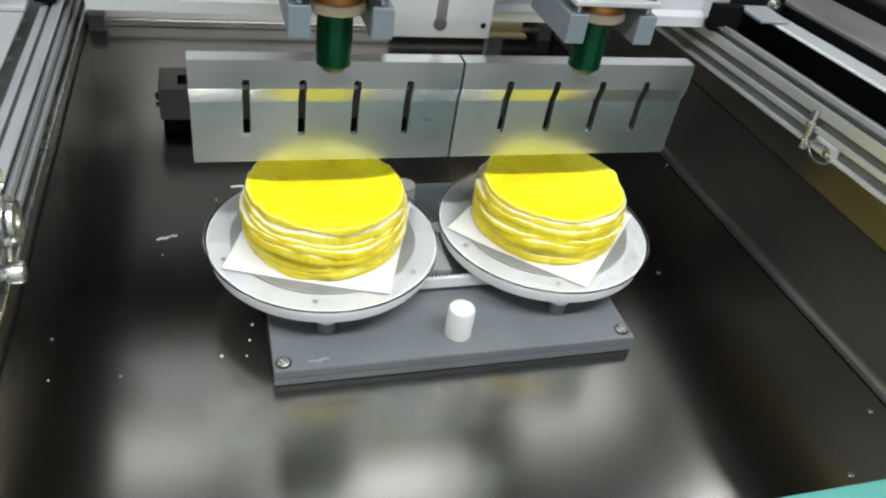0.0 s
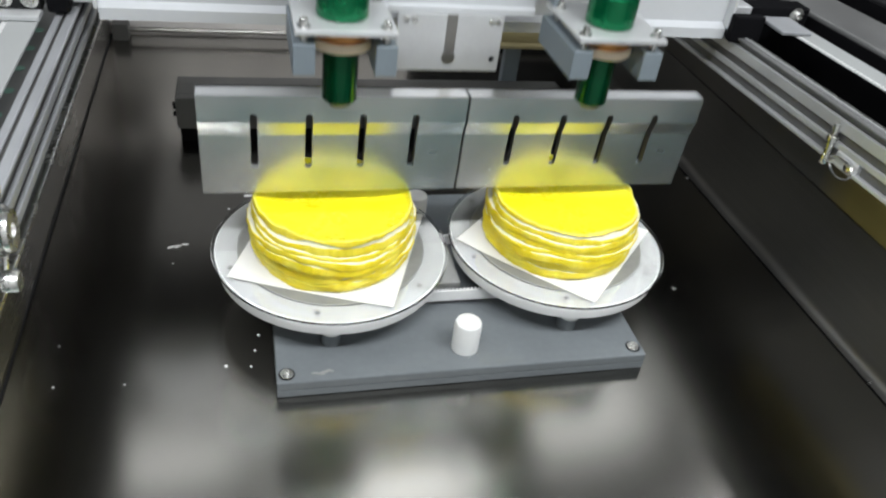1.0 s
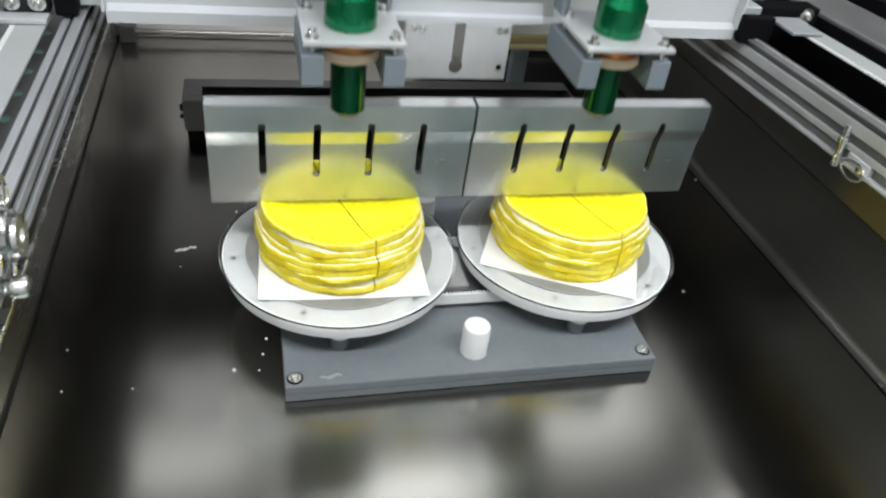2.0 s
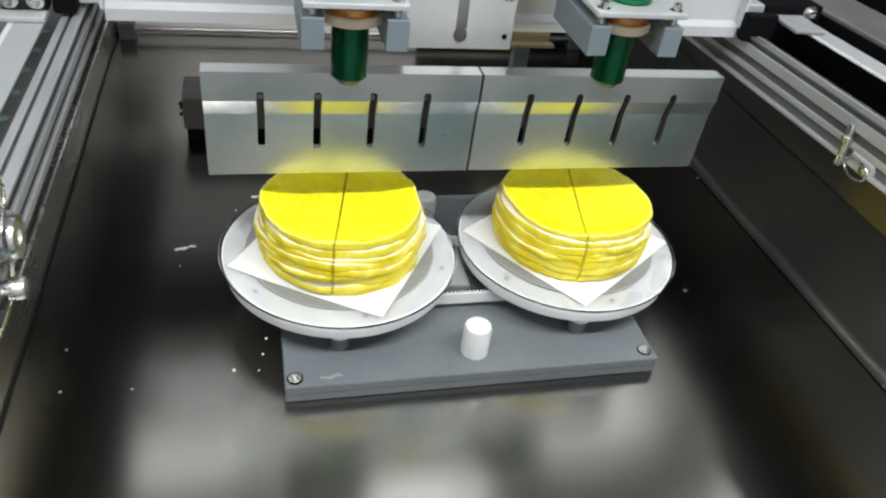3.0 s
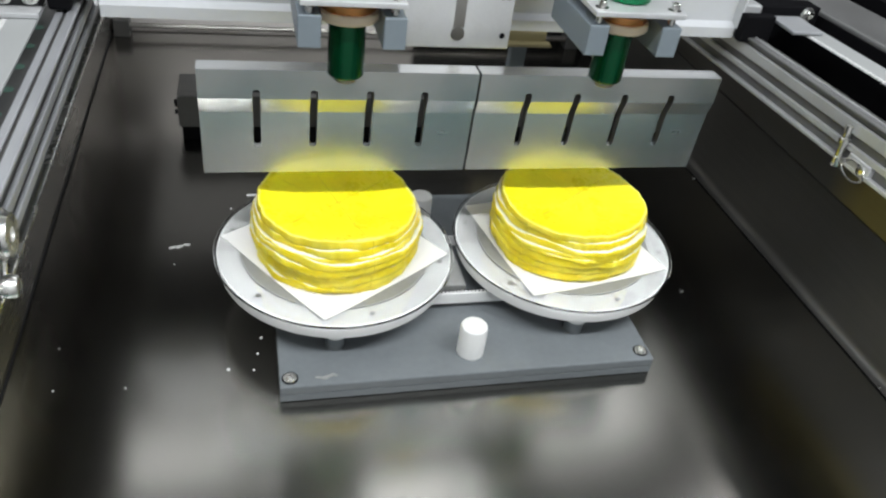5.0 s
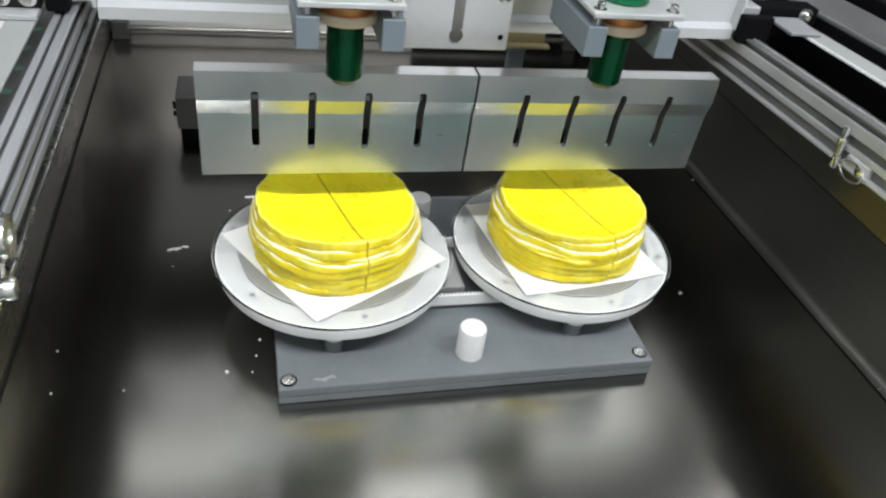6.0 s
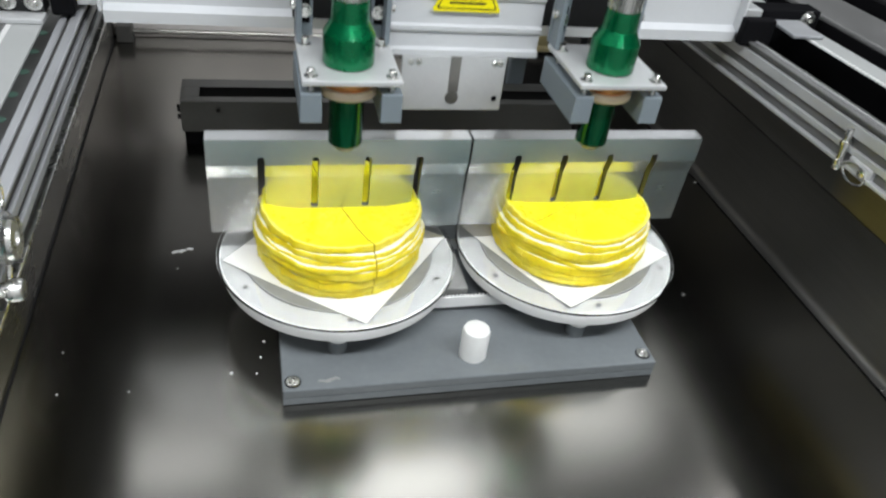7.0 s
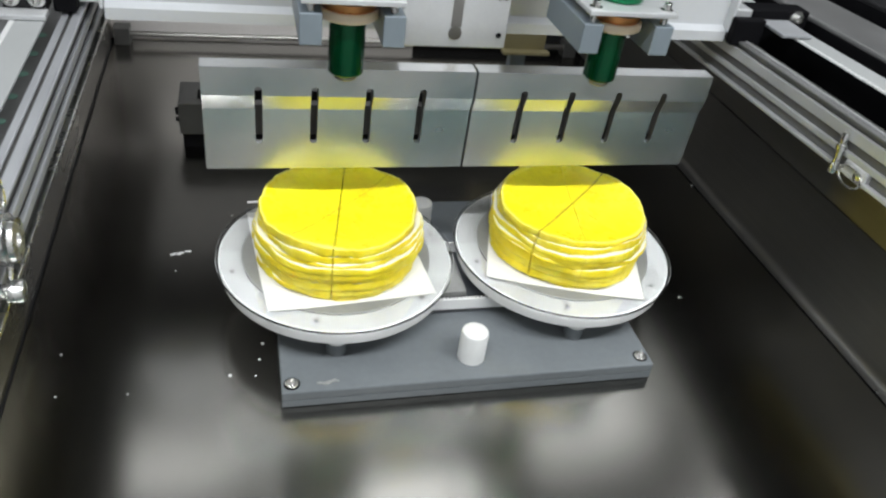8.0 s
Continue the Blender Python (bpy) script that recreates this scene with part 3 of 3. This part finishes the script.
# ---- turntables ----
def base_board():
    t = thing("support_board", "grey plastic base board carrying the two turntables", "base board")
    part("lower_board", box(-0.2322, 0.2292, -0.1755, 0.205, 0.0008, 0.0108, 0.0006), PVC, t)
    part("board", box(-0.2325, 0.2295, -0.1758, 0.205, 0.0112, 0.0245, 0.002), PVC, t)
    for x, y in ((-0.2205, -0.1625), (0.2165, -0.1605), (-0.2205, 0.193), (0.2165, 0.193)):
        part("counterbore", lathe([(0, 0), (0.0095, 0), (0.0095, 0.0005), (0, 0.0005)], 20, pose(x, y, 0.0246)), BLACK, t)
        socket_screw(t, x, y, 0.0251, 0.0048, 0.0045)
    for x, y in ((-0.003, -0.139), (-0.014, 0.14)):
        part("knob", lathe([(0, 0.0247), (0.0168, 0.0247), (0.0168, 0.0625), (0.0155, 0.0665), (0.012, 0.068), (0, 0.068)], 32, pose(x, y, 0)), HDPE, t, "white plastic stud", True)
    for x in (-0.153, 0.153):
        part("bearing_post", rod(0.02, 0.0247, 0.0588, 28, 0.001, pose(x, 0, 0)), HDPE, t, smooth=True)
        part("roller_bush", rod(0.0155, 0.0435, 0.0588, 24, 0.002, pose(x - 0.012, -0.112, 0)), HDPE, t, smooth=True)
        part("roller_stud", rod(0.0125, 0.0247, 0.0432, 24, 0.001, pose(x - 0.012, -0.112, 0)), PVC, t, smooth=True)
    part("guide_block", box(-0.02, 0.012, -0.045, 0.03, 0.0247, 0.05, 0.002), FROST, t)


base_board()


def turn_belt():
    """Toothed belt running round the pulleys under both discs."""
    t = thing("turntable_belt", "white toothed belt linking the two turntables", "drive belt")
    z0, z1, r = 0.034, 0.050, 0.062
    pts = []
    for k in range(25):
        a = -math.pi / 2 - math.pi * k / 24
        pts.append((-0.153 + r * math.cos(a), r * math.sin(a)))
    for k in range(25):
        a = math.pi / 2 - math.pi * k / 24
        pts.append((0.153 + r * math.cos(a), r * math.sin(a)))
    bm = bmesh.new()
    n = len(pts)
    cols = []
    for k, (x, y) in enumerate(pts):
        c = Vector((-0.153 if x < 0 else 0.153, 0))
        d = (Vector((x, y)) - c).normalized() * 0.0022
        cols.append([bm.verts.new(p) for p in ((x, y, z0), (x, y, z1), (x - d.x, y - d.y, z1), (x - d.x, y - d.y, z0))])
    for k in range(n):
        a, b = cols[k], cols[(k + 1) % n]
        for i in range(4):
            j = (i + 1) % 4
            bm.faces.new((a[i], a[j], b[j], b[i]))
    bmesh.ops.recalc_face_normals(bm, faces=bm.faces[:])
    part("band", bm, HDPE, t)
    bm = bmesh.new()
    for k in range(60):
        x = -0.148 + k * 0.005
        box(x, x + 0.0026, -r + 0.0022, -r + 0.0045, z0, z1 + 0.0012, bm=bm)
    tagged(part("teeth", bm, HDPE, t), kind="stuff")
    # Added black strip: the shade between the teeth as colour.
    part("tooth_gap", box(-0.148, 0.150, -r + 0.0048, -r + 0.0060, z0, z1 + 0.0010), BLACK, t, "black strip added for the dark gaps between teeth")
    for x in (-0.153, 0.153):
        part("pulley", lathe([(0.0205, z0 - 0.003), (r - 0.0045, z0 - 0.003), (r - 0.0045, z1 + 0.003), (0.0205, z1 + 0.003)], 40, pose(x, 0, 0)), FROST, t)


turn_belt()
DISC_TOP, AXIS = 0.083, 0.005


def turntable(x):
    t = thing("turntable", "white plastic turntable disc with a clear acrylic rim", "turntable", (x, AXIS, 0), "turntables")
    part("disc", lathe([(0, 0.0590), (0.1432, 0.0590), (0.1440, 0.0597), (0.1468, 0.0755), (0.1467, 0.0780), (0.1463, 0.0784), (0.1459, 0.0784), (0.1459, 0.0765), (0, 0.0765)], 96), HDPE, t, smooth=True)
    part("ring_insert", lathe([(0.1188, 0.0766), (0.1457, 0.0766), (0.1457, 0.0784), (0.1188, 0.0784)], 96), DISC, t, "milky ring under the clear rim")
    part("inlay", lathe([(0, 0.0766), (0.1185, 0.0766), (0.1185, 0.0785), (0, 0.0785)], 72), FROST, t, "milky inner disc")
    part("rim", lathe([(0.1185, 0.0791), (0.1500, 0.0791), (0.1506, 0.0797), (0.1506, 0.0824), (0.1500, DISC_TOP), (0.1185, DISC_TOP)], 96), ACRYLIC, t, "clear acrylic ring", True).visible_shadow = False
    part("plate", lathe([(0, 0.0788), (0.1183, 0.0788), (0.1183, DISC_TOP - 0.0003), (0, DISC_TOP - 0.0003)], 72), FROST, t, "milky plate", True)
    part("groove", lathe([(0.1176, DISC_TOP - 0.0002), (0.1193, DISC_TOP - 0.0002), (0.1193, DISC_TOP + 0.0003), (0.1176, DISC_TOP + 0.0003)], 96), BELT, t, "thin grey circular joint")
    for k in range(6):
        a = math.radians(60 * k + 18)
        part("screw", rod(0.0033, DISC_TOP + 0.0001, DISC_TOP + 0.0012, 12, 0.0005, pose(0.1335 * math.cos(a), 0.1335 * math.sin(a), 0)), ALU_DARK, t)
    return t


def paper(x, corner, seed):
    """Square sheet with slightly lifted corners."""
    rnd = random.Random(seed)
    bm = bmesh.new()
    n, side = 16, 0.203
    lift = [rnd.uniform(0.0006, 0.003) for k in range(4)]
    grid = []
    for i in range(n + 1):
        row = []
        for j in range(n + 1):
            u, v = i / n * 2 - 1, j / n * 2 - 1
            c = lift[(u > 0) * 2 + (v > 0)] * (max(0, abs(u) + abs(v) - 1.35) / 0.65) ** 1.5
            row.append(bm.verts.new((u * side / 2, v * side / 2, DISC_TOP + 0.0006 + c)))
        grid.append(row)
    for i in range(n):
        for j in range(n):
            bm.faces.new((grid[i][j], grid[i + 1][j], grid[i + 1][j + 1], grid[i][j + 1]))
    bmesh.ops.rotate(bm, verts=bm.verts[:], cent=(0, 0, 0), matrix=Matrix.Rotation(math.radians(corner - 45), 3, "Z"))
    bmesh.ops.solidify(bm, geom=bm.faces[:], thickness=0.0004)
    ob = part("paper_sheet", bm, PAPER, None, smooth=True)
    ob.location = (x, AXIS, 0)
    return tagged(ob, "square white paper sheet under the cake", "paper", "paper sheets")


def cake(x, seed, bands, creamy, rise):
    """Crepe cake in ten slices that start out closed up; bands: how much cream shows at each layer; rise: how far the dished top crepe turns up at its rim."""
    z0, z1 = DISC_TOP + 0.0012, 0.1495
    layers = len(bands)
    rnd = random.Random(seed * 7)
    thick = [rnd.uniform(0.5, 1.6) for k in range(layers - 1)] + [1.05]
    push = [rnd.uniform(-0.0012, 0.0012) for k in range(layers)]
    t = thing("crepe_cake", "yellow layered crepe cake with cream on white paper", "cake", (x, AXIS, 0), "cakes")
    off = [Vector((seed * 3.1 + k * 7.7, k * 2.3, seed)) for k in range(layers + 1)]
    sag = Vector((seed * 5.3, 1.7, 3.1))

    def wave(k, a, amp, freq):
        return amp * noise.noise(off[k] + Vector((math.cos(a) * freq, math.sin(a) * freq, 0)))

    def boundary(k, a):
        if k == 0:
            return z0
        u = sum(thick[:k]) / sum(thick)
        rim = z1 + rise * (0.95 + 0.45 * noise.noise(sag + Vector((math.cos(a) * 1.7, math.sin(a) * 1.7, 7))))
        z = z0 + (rim - z0) * u
        hang = noise.noise(sag + Vector((math.cos(a) * 1.3, math.sin(a) * 1.3, u * 1.5))) * 0.0085 * math.sin(math.pi * min(1, u * 1.05))
        return z + hang + (wave(k, a, 0.0030, 1.6) + wave(k, a, 0.0014, 4)) * (0.5 if k == layers else 1) + wave(k, a, 0.0009, 9)

    def shape(k, a):
        """Outline of layer k: height and radius pairs going up."""
        lo, hi = boundary(k, a), boundary(k + 1, a)
        u = (k + 0.5) / layers
        body = 0.0955 + 0.0080 * (u / 0.5) ** 0.7 if u < 0.5 else 0.1035 - 0.0085 * ((u - 0.5) / 0.5) ** 1.6
        r = body + push[k] + wave(k, a, 0.0055, 1.2) + wave(k, a, 0.0022, 5) + wave(k, a, 0.0009, 15) + wave(k, a, 0.0006, 31)
        h = max(0.0012, hi - lo)
        c = bands[k] * max(0.0, 2.5 * noise.noise(off[k] + Vector((math.cos(a) * 2.1, math.sin(a) * 2.1, 5))) - 0.4)
        if k == layers - 1:
            away = (math.degrees(a) - creamy + 180) % 360 - 180
            c = max(c * 0.5, 0.72 * math.exp(-(away / 62) ** 2) * (0.85 + wave(2, a, 1.3, 3)))
        c = min(0.78, max(0.015, c))
        fray = wave(k, a, 0.0024, 11)
        flap = max(0.0, 1 - c)
        rows = [(lo, r - 0.0013), (lo + h * c * 0.5, r - 0.0010), (lo + h * c, r - 0.0009), (lo + h * c + fray * 0.4, r + 0.0003 + fray * 0.25), (lo + h * (c + flap * 0.15), r + 0.0006),
                (lo + h * (c + flap * 0.45), r + 0.0004), (lo + h * (c + flap * 0.8), r - 0.0001), (hi, r - 0.0007)]
        return rows
    slices = []
    seg = 24
    tops = [1.0, 0.97, 0.93, 0.88, 0.82, 0.76, 0.55, 0.25]
    for w in range(10):
        bm = bmesh.new()
        cols, caps = [], []
        for s in range(seg + 1):
            a = math.radians(36 * (w + s / seg))
            ca, sa = math.cos(a), math.sin(a)
            col, kinds = [], []
            for k in range(layers):
                for i, (z, r) in enumerate(shape(k, a)):
                    if k and i == 0:
                        continue
                    col.append(bm.verts.new((r * ca, r * sa, z)))
                    kinds.append(2 if i in (1, 2) else 1)
            rt = shape(layers - 1, a)[-1][1]
            top = []
            for i, f in enumerate(tops):
                rr = rt * f - (0.0015 if i == 0 else 0)
                zz = z1 + (boundary(layers, a) - z1) * (max(0.0, f - 0.5) / 0.5) ** 1.8
                zz += 0.0006 * noise.noise(Vector((rr * ca * 40 + seed * 9, rr * sa * 40, 0))) + 0.0004
                if i < 2:
                    curl = max(0.0, wave(0, a, 1.0, 2.3) - 0.12) * 0.009 + wave(1, a, 0.0018, 13) + wave(2, a, 0.0009, 29)
                    zz += curl * (1 if i == 0 else 0.35)
                top.append(bm.verts.new((rr * ca, rr * sa, zz)))
            cols.append((col, kinds))
            caps.append(top)
        mid = bm.verts.new((0, 0, z1 + 0.0004))
        low = bm.verts.new((0, 0, z0))
        for s in range(seg):
            (c0, kinds), (c1, _) = cols[s], cols[s + 1]
            for i in range(len(c0) - 1):
                f = bm.faces.new((c0[i], c1[i], c1[i + 1], c0[i + 1]))
                f.material_index = kinds[i + 1]
            t0, t1 = caps[s], caps[s + 1]
            bm.faces.new((c0[-1], c1[-1], t1[0], t0[0])).material_index = 4
            for i in range(len(tops) - 1):
                f = bm.faces.new((t0[i], t1[i], t1[i + 1], t0[i + 1]))
                f.material_index = 4 if i < 1 else 0
            bm.faces.new((t0[-1], t1[-1], mid))
            bm.faces.new((c1[0], c0[0], low))
        for f in bm.faces:
            f.smooth = True
        # the two cut faces, with vertices of their own
        for s, flip in ((0, False), (seg, True)):
            col, top = cols[s][0], caps[s]
            loop = [bm.verts.new(v.co) for v in ([low] + col + top + [mid])]
            f = bm.faces.new(loop[::-1] if flip else loop)
            f.material_index = 3
        me_ob = part("cake_slice", bm, [CREPE, CREPE_EDGE, CREAM, INSIDE, CREPE_RIM], t)
        slices.append(me_ob)
    return t, slices


SIDES = []
for x, corner, seed, bands, creamy, rise in ((-0.153, 25, 1, (0.1, 0.2, 0.3, 0.15, 0.2, 0.3, 0.15, 0.2, 0.5), -75, 0.0095), (0.1555, 2, 2, (0.1, 0.2, 0.15, 0.3, 0.15, 0.2, 0.2, 0.15, 0.5), -95, 0.0055)):
    SIDES.append((turntable(x), paper(x, corner, seed), cake(x, seed, bands, creamy, rise)))


# ---- fittings on the tray's sides ----
def ring_pin():
    t = thing("ring_pin", "nickel plunger pin with a pull ring on the rail", "plunger pin")
    x = 0.453
    part("pin", lathe([(0, 0), (0.0055, 0), (0.006, 0.001), (0.006, 0.012), (0.0045, 0.013), (0.0045, 0.03), (0.007, 0.031), (0.007, 0.037), (0.0045, 0.038), (0.0045, 0.052), (0.004, 0.053), (0, 0.053)], 18,
                      pose(x, -0.081, 0.2475, -6, 0, 0)), CHROME, t, smooth=True)
    ring = [(x + 0.002, -0.107 + 0.02 * math.cos(a), 0.252 + 0.012 * math.sin(a) + 0.004) for a in [2 * math.pi * k / 24 for k in range(24)]]
    part("ring", tube(ring, 0.0016, 8, True), CHROME, t, smooth=True)
    part("boss", box(x + 0.003, x + 0.0165, -0.130, -0.089, 0.2520, 0.272, 0.003), PLATE_ALU, t)
    part("screw", lathe([(0, 0), (0.006, 0), (0.006, 0.002), (0.003, 0.003), (0, 0.003)], 18, pose(x + 0.0028, -0.118, 0.262, 0, -90)), CHROME, t, smooth=True)


ring_pin()


def knob_fitting():
    t = thing("clamp_knob", "chrome clamp knob with pull ring on the rail", "clamp knob")
    x = -0.452
    part("barrel", lathe([(0, 0), (0.019, 0), (0.0205, 0.002), (0.0205, 0.016), (0.0185, 0.018), (0.0175, 0.0185), (0.017, 0.022), (0.006, 0.022), (0.005, 0.018), (0, 0.018)], 36, pose(x, -0.2565, 0.3055, 0, 90, 0)), CHROME, t, smooth=True)
    part("eye", tube([(x + 0.012, -0.243 + 0.008 * math.cos(a), 0.338 + 0.013 * math.sin(a)) for a in [2 * math.pi * k / 20 for k in range(20)]], 0.002, 8, True), CHROME, t, smooth=True)
    part("ring", tube([(x + 0.01, -0.27 + 0.016 * math.cos(a), 0.285 + 0.02 * math.sin(a)) for a in [2 * math.pi * k / 24 for k in range(24)]], 0.0025, 8, True), CHROME, t, smooth=True)
    part("bolt", lathe([(0, 0), (0.0065, 0), (0.0065, 0.010), (0.0095, 0.0105), (0.0095, 0.020), (0.008, 0.022), (0, 0.022)], 24, pose(x, -0.27, 0.266, 0, 90, 0)), CHROME, t, smooth=True)
    part("bracket", box(x - 0.006, x - 0.0005, -0.30, -0.225, 0.25, 0.345, 0.002), STEEL, t)


knob_fitting()


def tray_screws():
    for x, y in ((0.528, 0.277), (0.351, -0.025), (0.536, -0.234), (0.503, -0.321), (0.407, -0.403)):
        t = thing("tray_screw", "small steel screw head in the tray floor", "screw", (x, y, 0.0), "tray screws")
        part("head", lathe([(0, 0.0003), (0.0035, 0.0003), (0.003, 0.0018), (0, 0.0025)], 14), CHROME, t, smooth=True)


tray_screws()


def crumbs():
    rnd = random.Random(5)
    for x, y, r in ((-0.289, -0.119, 0.003), (-0.475, -0.132, 0.0018), (-0.479, -0.066, 0.0018), (-0.4, -0.136, 0.0016), (-0.25, -0.069, 0.0025), (-0.255, -0.096, 0.002), (-0.26, -0.122, 0.0016), (-0.36, 0.084, 0.0014), (-0.286, 0.213, 0.0018)):
        bm = bmesh.new()
        bmesh.ops.create_icosphere(bm, subdivisions=2, radius=r * 0.75)
        for v in bm.verts:
            v.co *= 1 + 0.35 * noise.noise(v.co * 600 + Vector((x * 90, y * 90, 0)))
            v.co.z = max(-0.3 * r, v.co.z * 0.6) + 0.3 * r
        ob = part("cake_crumb", bm, PAPER, smooth=True)
        ob.location = (x, y, 0.0002)
        tagged(ob, "tiny pale cake crumb on the steel tray", "crumb", "crumbs")
    bm = bmesh.new()
    for k in range(9):
        bmesh.ops.create_icosphere(bm, subdivisions=1, radius=0.0022 + 0.0012 * rnd.random(),
                                   matrix=Matrix.Translation((-0.012 + k * 0.003 + rnd.uniform(-0.001, 0.001), -0.003 + k * 0.0012 + rnd.uniform(-0.002, 0.002), 0.0006)) @ Matrix.Diagonal((1.2, 0.8, 0.3, 1)))
    ob = part("cream_smear", bm, HDPE, smooth=True)
    ob.location = (-0.355, 0.122, 0.0002)
    tagged(ob, "small dried cream smear on the steel tray", "smear")


crumbs()


def scrap():
    ob = part("paper_scrap", box(-0.010, 0.010, -0.0022, 0.0022, 0.0, 0.0008, 0.0003), PAPER)
    ob.location, ob.rotation_euler.z = (-0.253, 0.249, 0.0003), radians(4)
    tagged(ob, "narrow white paper scrap on the steel tray", "scrap")


scrap()


def board_smear():
    bm = bmesh.new()
    rnd = random.Random(8)
    for k in range(8):
        bmesh.ops.create_icosphere(bm, subdivisions=1, radius=0.002 + 0.0015 * rnd.random(),
                                   matrix=Matrix.Translation((-0.011 + k * 0.003, rnd.uniform(-0.002, 0.002) + k * 0.0006, 0.0004)) @ Matrix.Diagonal((1.3, 0.9, 0.25, 1)))
    ob = part("cream_smear", bm, FROST, smooth=True)
    ob.location = (-0.179, -0.166, 0.0247)
    tagged(ob, "small pale cream smear on the grey board", "smear")


board_smear()

# ---- movement ----
SPIN = [(0, 0), (1.1, -1.5), (1.2, -6), (1.3, -19), (1.4, -30.5), (1.5, -43), (1.6, -54), (1.7, -67), (1.8, -72), (2.7, -72.5), (2.8, -78.5), (2.9, -88.5), (3.0, -101.5), (3.1, -114),
        (3.2, -125), (3.3, -137), (3.4, -144), (4.3, -144), (4.4, -148.5), (4.5, -161), (4.6, -172), (4.7, -184), (4.8, -196), (4.9, -208), (5.0, -216), (5.9, -216.5), (6.0, -219), (6.1, -231),
        (6.2, -240.5), (6.3, -254.5), (6.4, -264), (6.5, -279), (6.6, -288), (7.6, -288.5), (7.7, -280), (7.8, -268), (7.9, -255), (8.0, -244.5)]
DROP = [(0, 0), (0.2, 0), (0.3, -0.015), (0.4, -0.032), (0.5, -0.069), (0.6, -0.088), (0.7, -0.1), (0.8, -0.098), (0.9, -0.066), (1.0, -0.028), (1.1, -0.003), (1.2, 0),
        (1.8, 0), (1.9, -0.01), (2.0, -0.036), (2.1, -0.067), (2.2, -0.087), (2.3, -0.1), (2.4, -0.099), (2.5, -0.078), (2.6, -0.036), (2.7, -0.004), (2.8, 0),
        (3.4, -0.001), (3.5, -0.0105), (3.6, -0.037), (3.7, -0.066), (3.8, -0.086), (3.9, -0.1), (4.0, -0.101), (4.1, -0.08), (4.2, -0.04), (4.3, -0.004), (4.4, 0),
        (5.0, 0), (5.1, -0.01), (5.2, -0.036), (5.3, -0.067), (5.4, -0.087), (5.5, -0.1), (5.6, -0.1), (5.7, -0.086), (5.8, -0.05), (5.9, -0.005), (6.0, 0),
        (6.6, -0.001), (6.7, -0.006), (6.8, -0.022), (6.9, -0.053), (7.0, -0.075), (7.1, -0.093), (7.2, -0.101), (7.3, -0.087), (7.4, -0.048), (7.5, -0.009), (7.6, 0), (7.8, 0), (7.9, 0.001), (8.0, 0.003)]
GAPS = (0.0009, 0.0006, 0.0008, 0.00035, 0.0009)
# side (0: both cakes), cut, begin, end, share by which it opens (closes: minus)
OPENS = [(0, 0, 0.45, 0.7, 0.3), (0, 0, 1.75, 1.95, 0.7), (-1, 0, 3.1, 3.35, -0.9), (1, 0, 3.3, 3.55, -0.9),
         (0, 1, 2.05, 2.3, 0.15), (0, 1, 4.1, 4.3, 0.85), (0, 1, 4.75, 5.15, -0.9),
         (0, 2, 3.65, 3.9, 0.2), (0, 2, 5.25, 5.5, 0.8), (-1, 2, 6.2, 6.45, -0.75), (1, 2, 6.65, 6.85, -0.7),
         (0, 3, 5.25, 5.5, 0.2), (-1, 3, 6.2, 6.45, 1.6), (-1, 3, 7.0, 7.2, -1.4), (-1, 2, 7.4, 7.6, 0.5),
         (-1, 4, 6.9, 7.15, 0.35), (1, 4, 6.9, 7.15, 1.0)]


def motions():
    walk(GANTRY, [(0, pose(0, 0, 0)), (7.75, pose(0, 0, 0)), (7.9, pose(0, 0.007, 0)), (8.0, pose(0, 0.018, 0))])
    walk(HEAD, [(t, pose(0, 0.018 if t > 7.95 else 0.007 if t > 7.85 else 0, REST + dz * 1.04)) for t, dz in DROP])
    for disc, sheet, (whole, slices) in SIDES:
        x = disc.location.x
        for ob in (disc, sheet, whole):
            walk(ob, [(t, pose(x, AXIS, 0, 0, 0, a)) for t, a in SPIN])
        for w, piece in enumerate(slices):
            middle = math.radians(36 * w + 18)
            place, rows = Vector((0, 0, 0)), [(0, pose(0, 0, 0))]
            for part_of, k, begin, end, share in sorted(OPENS, key=lambda o: o[2]):
                if part_of * x < 0:
                    continue
                line = math.radians(72 * k)
                side = 1 if math.sin(middle - line) > 0 else -1
                begin, end = max(begin, rows[-1][0] + 0.001), max(end, rows[-1][0] + 0.01)
                rows.append((begin, pose(*place)))
                place = place + Vector((-math.sin(line), math.cos(line), 0)) * side * GAPS[k] * share
                rows.append((end, pose(*place)))
            rows.append((8.0, pose(*place)))
            walk(piece, rows)


motions()
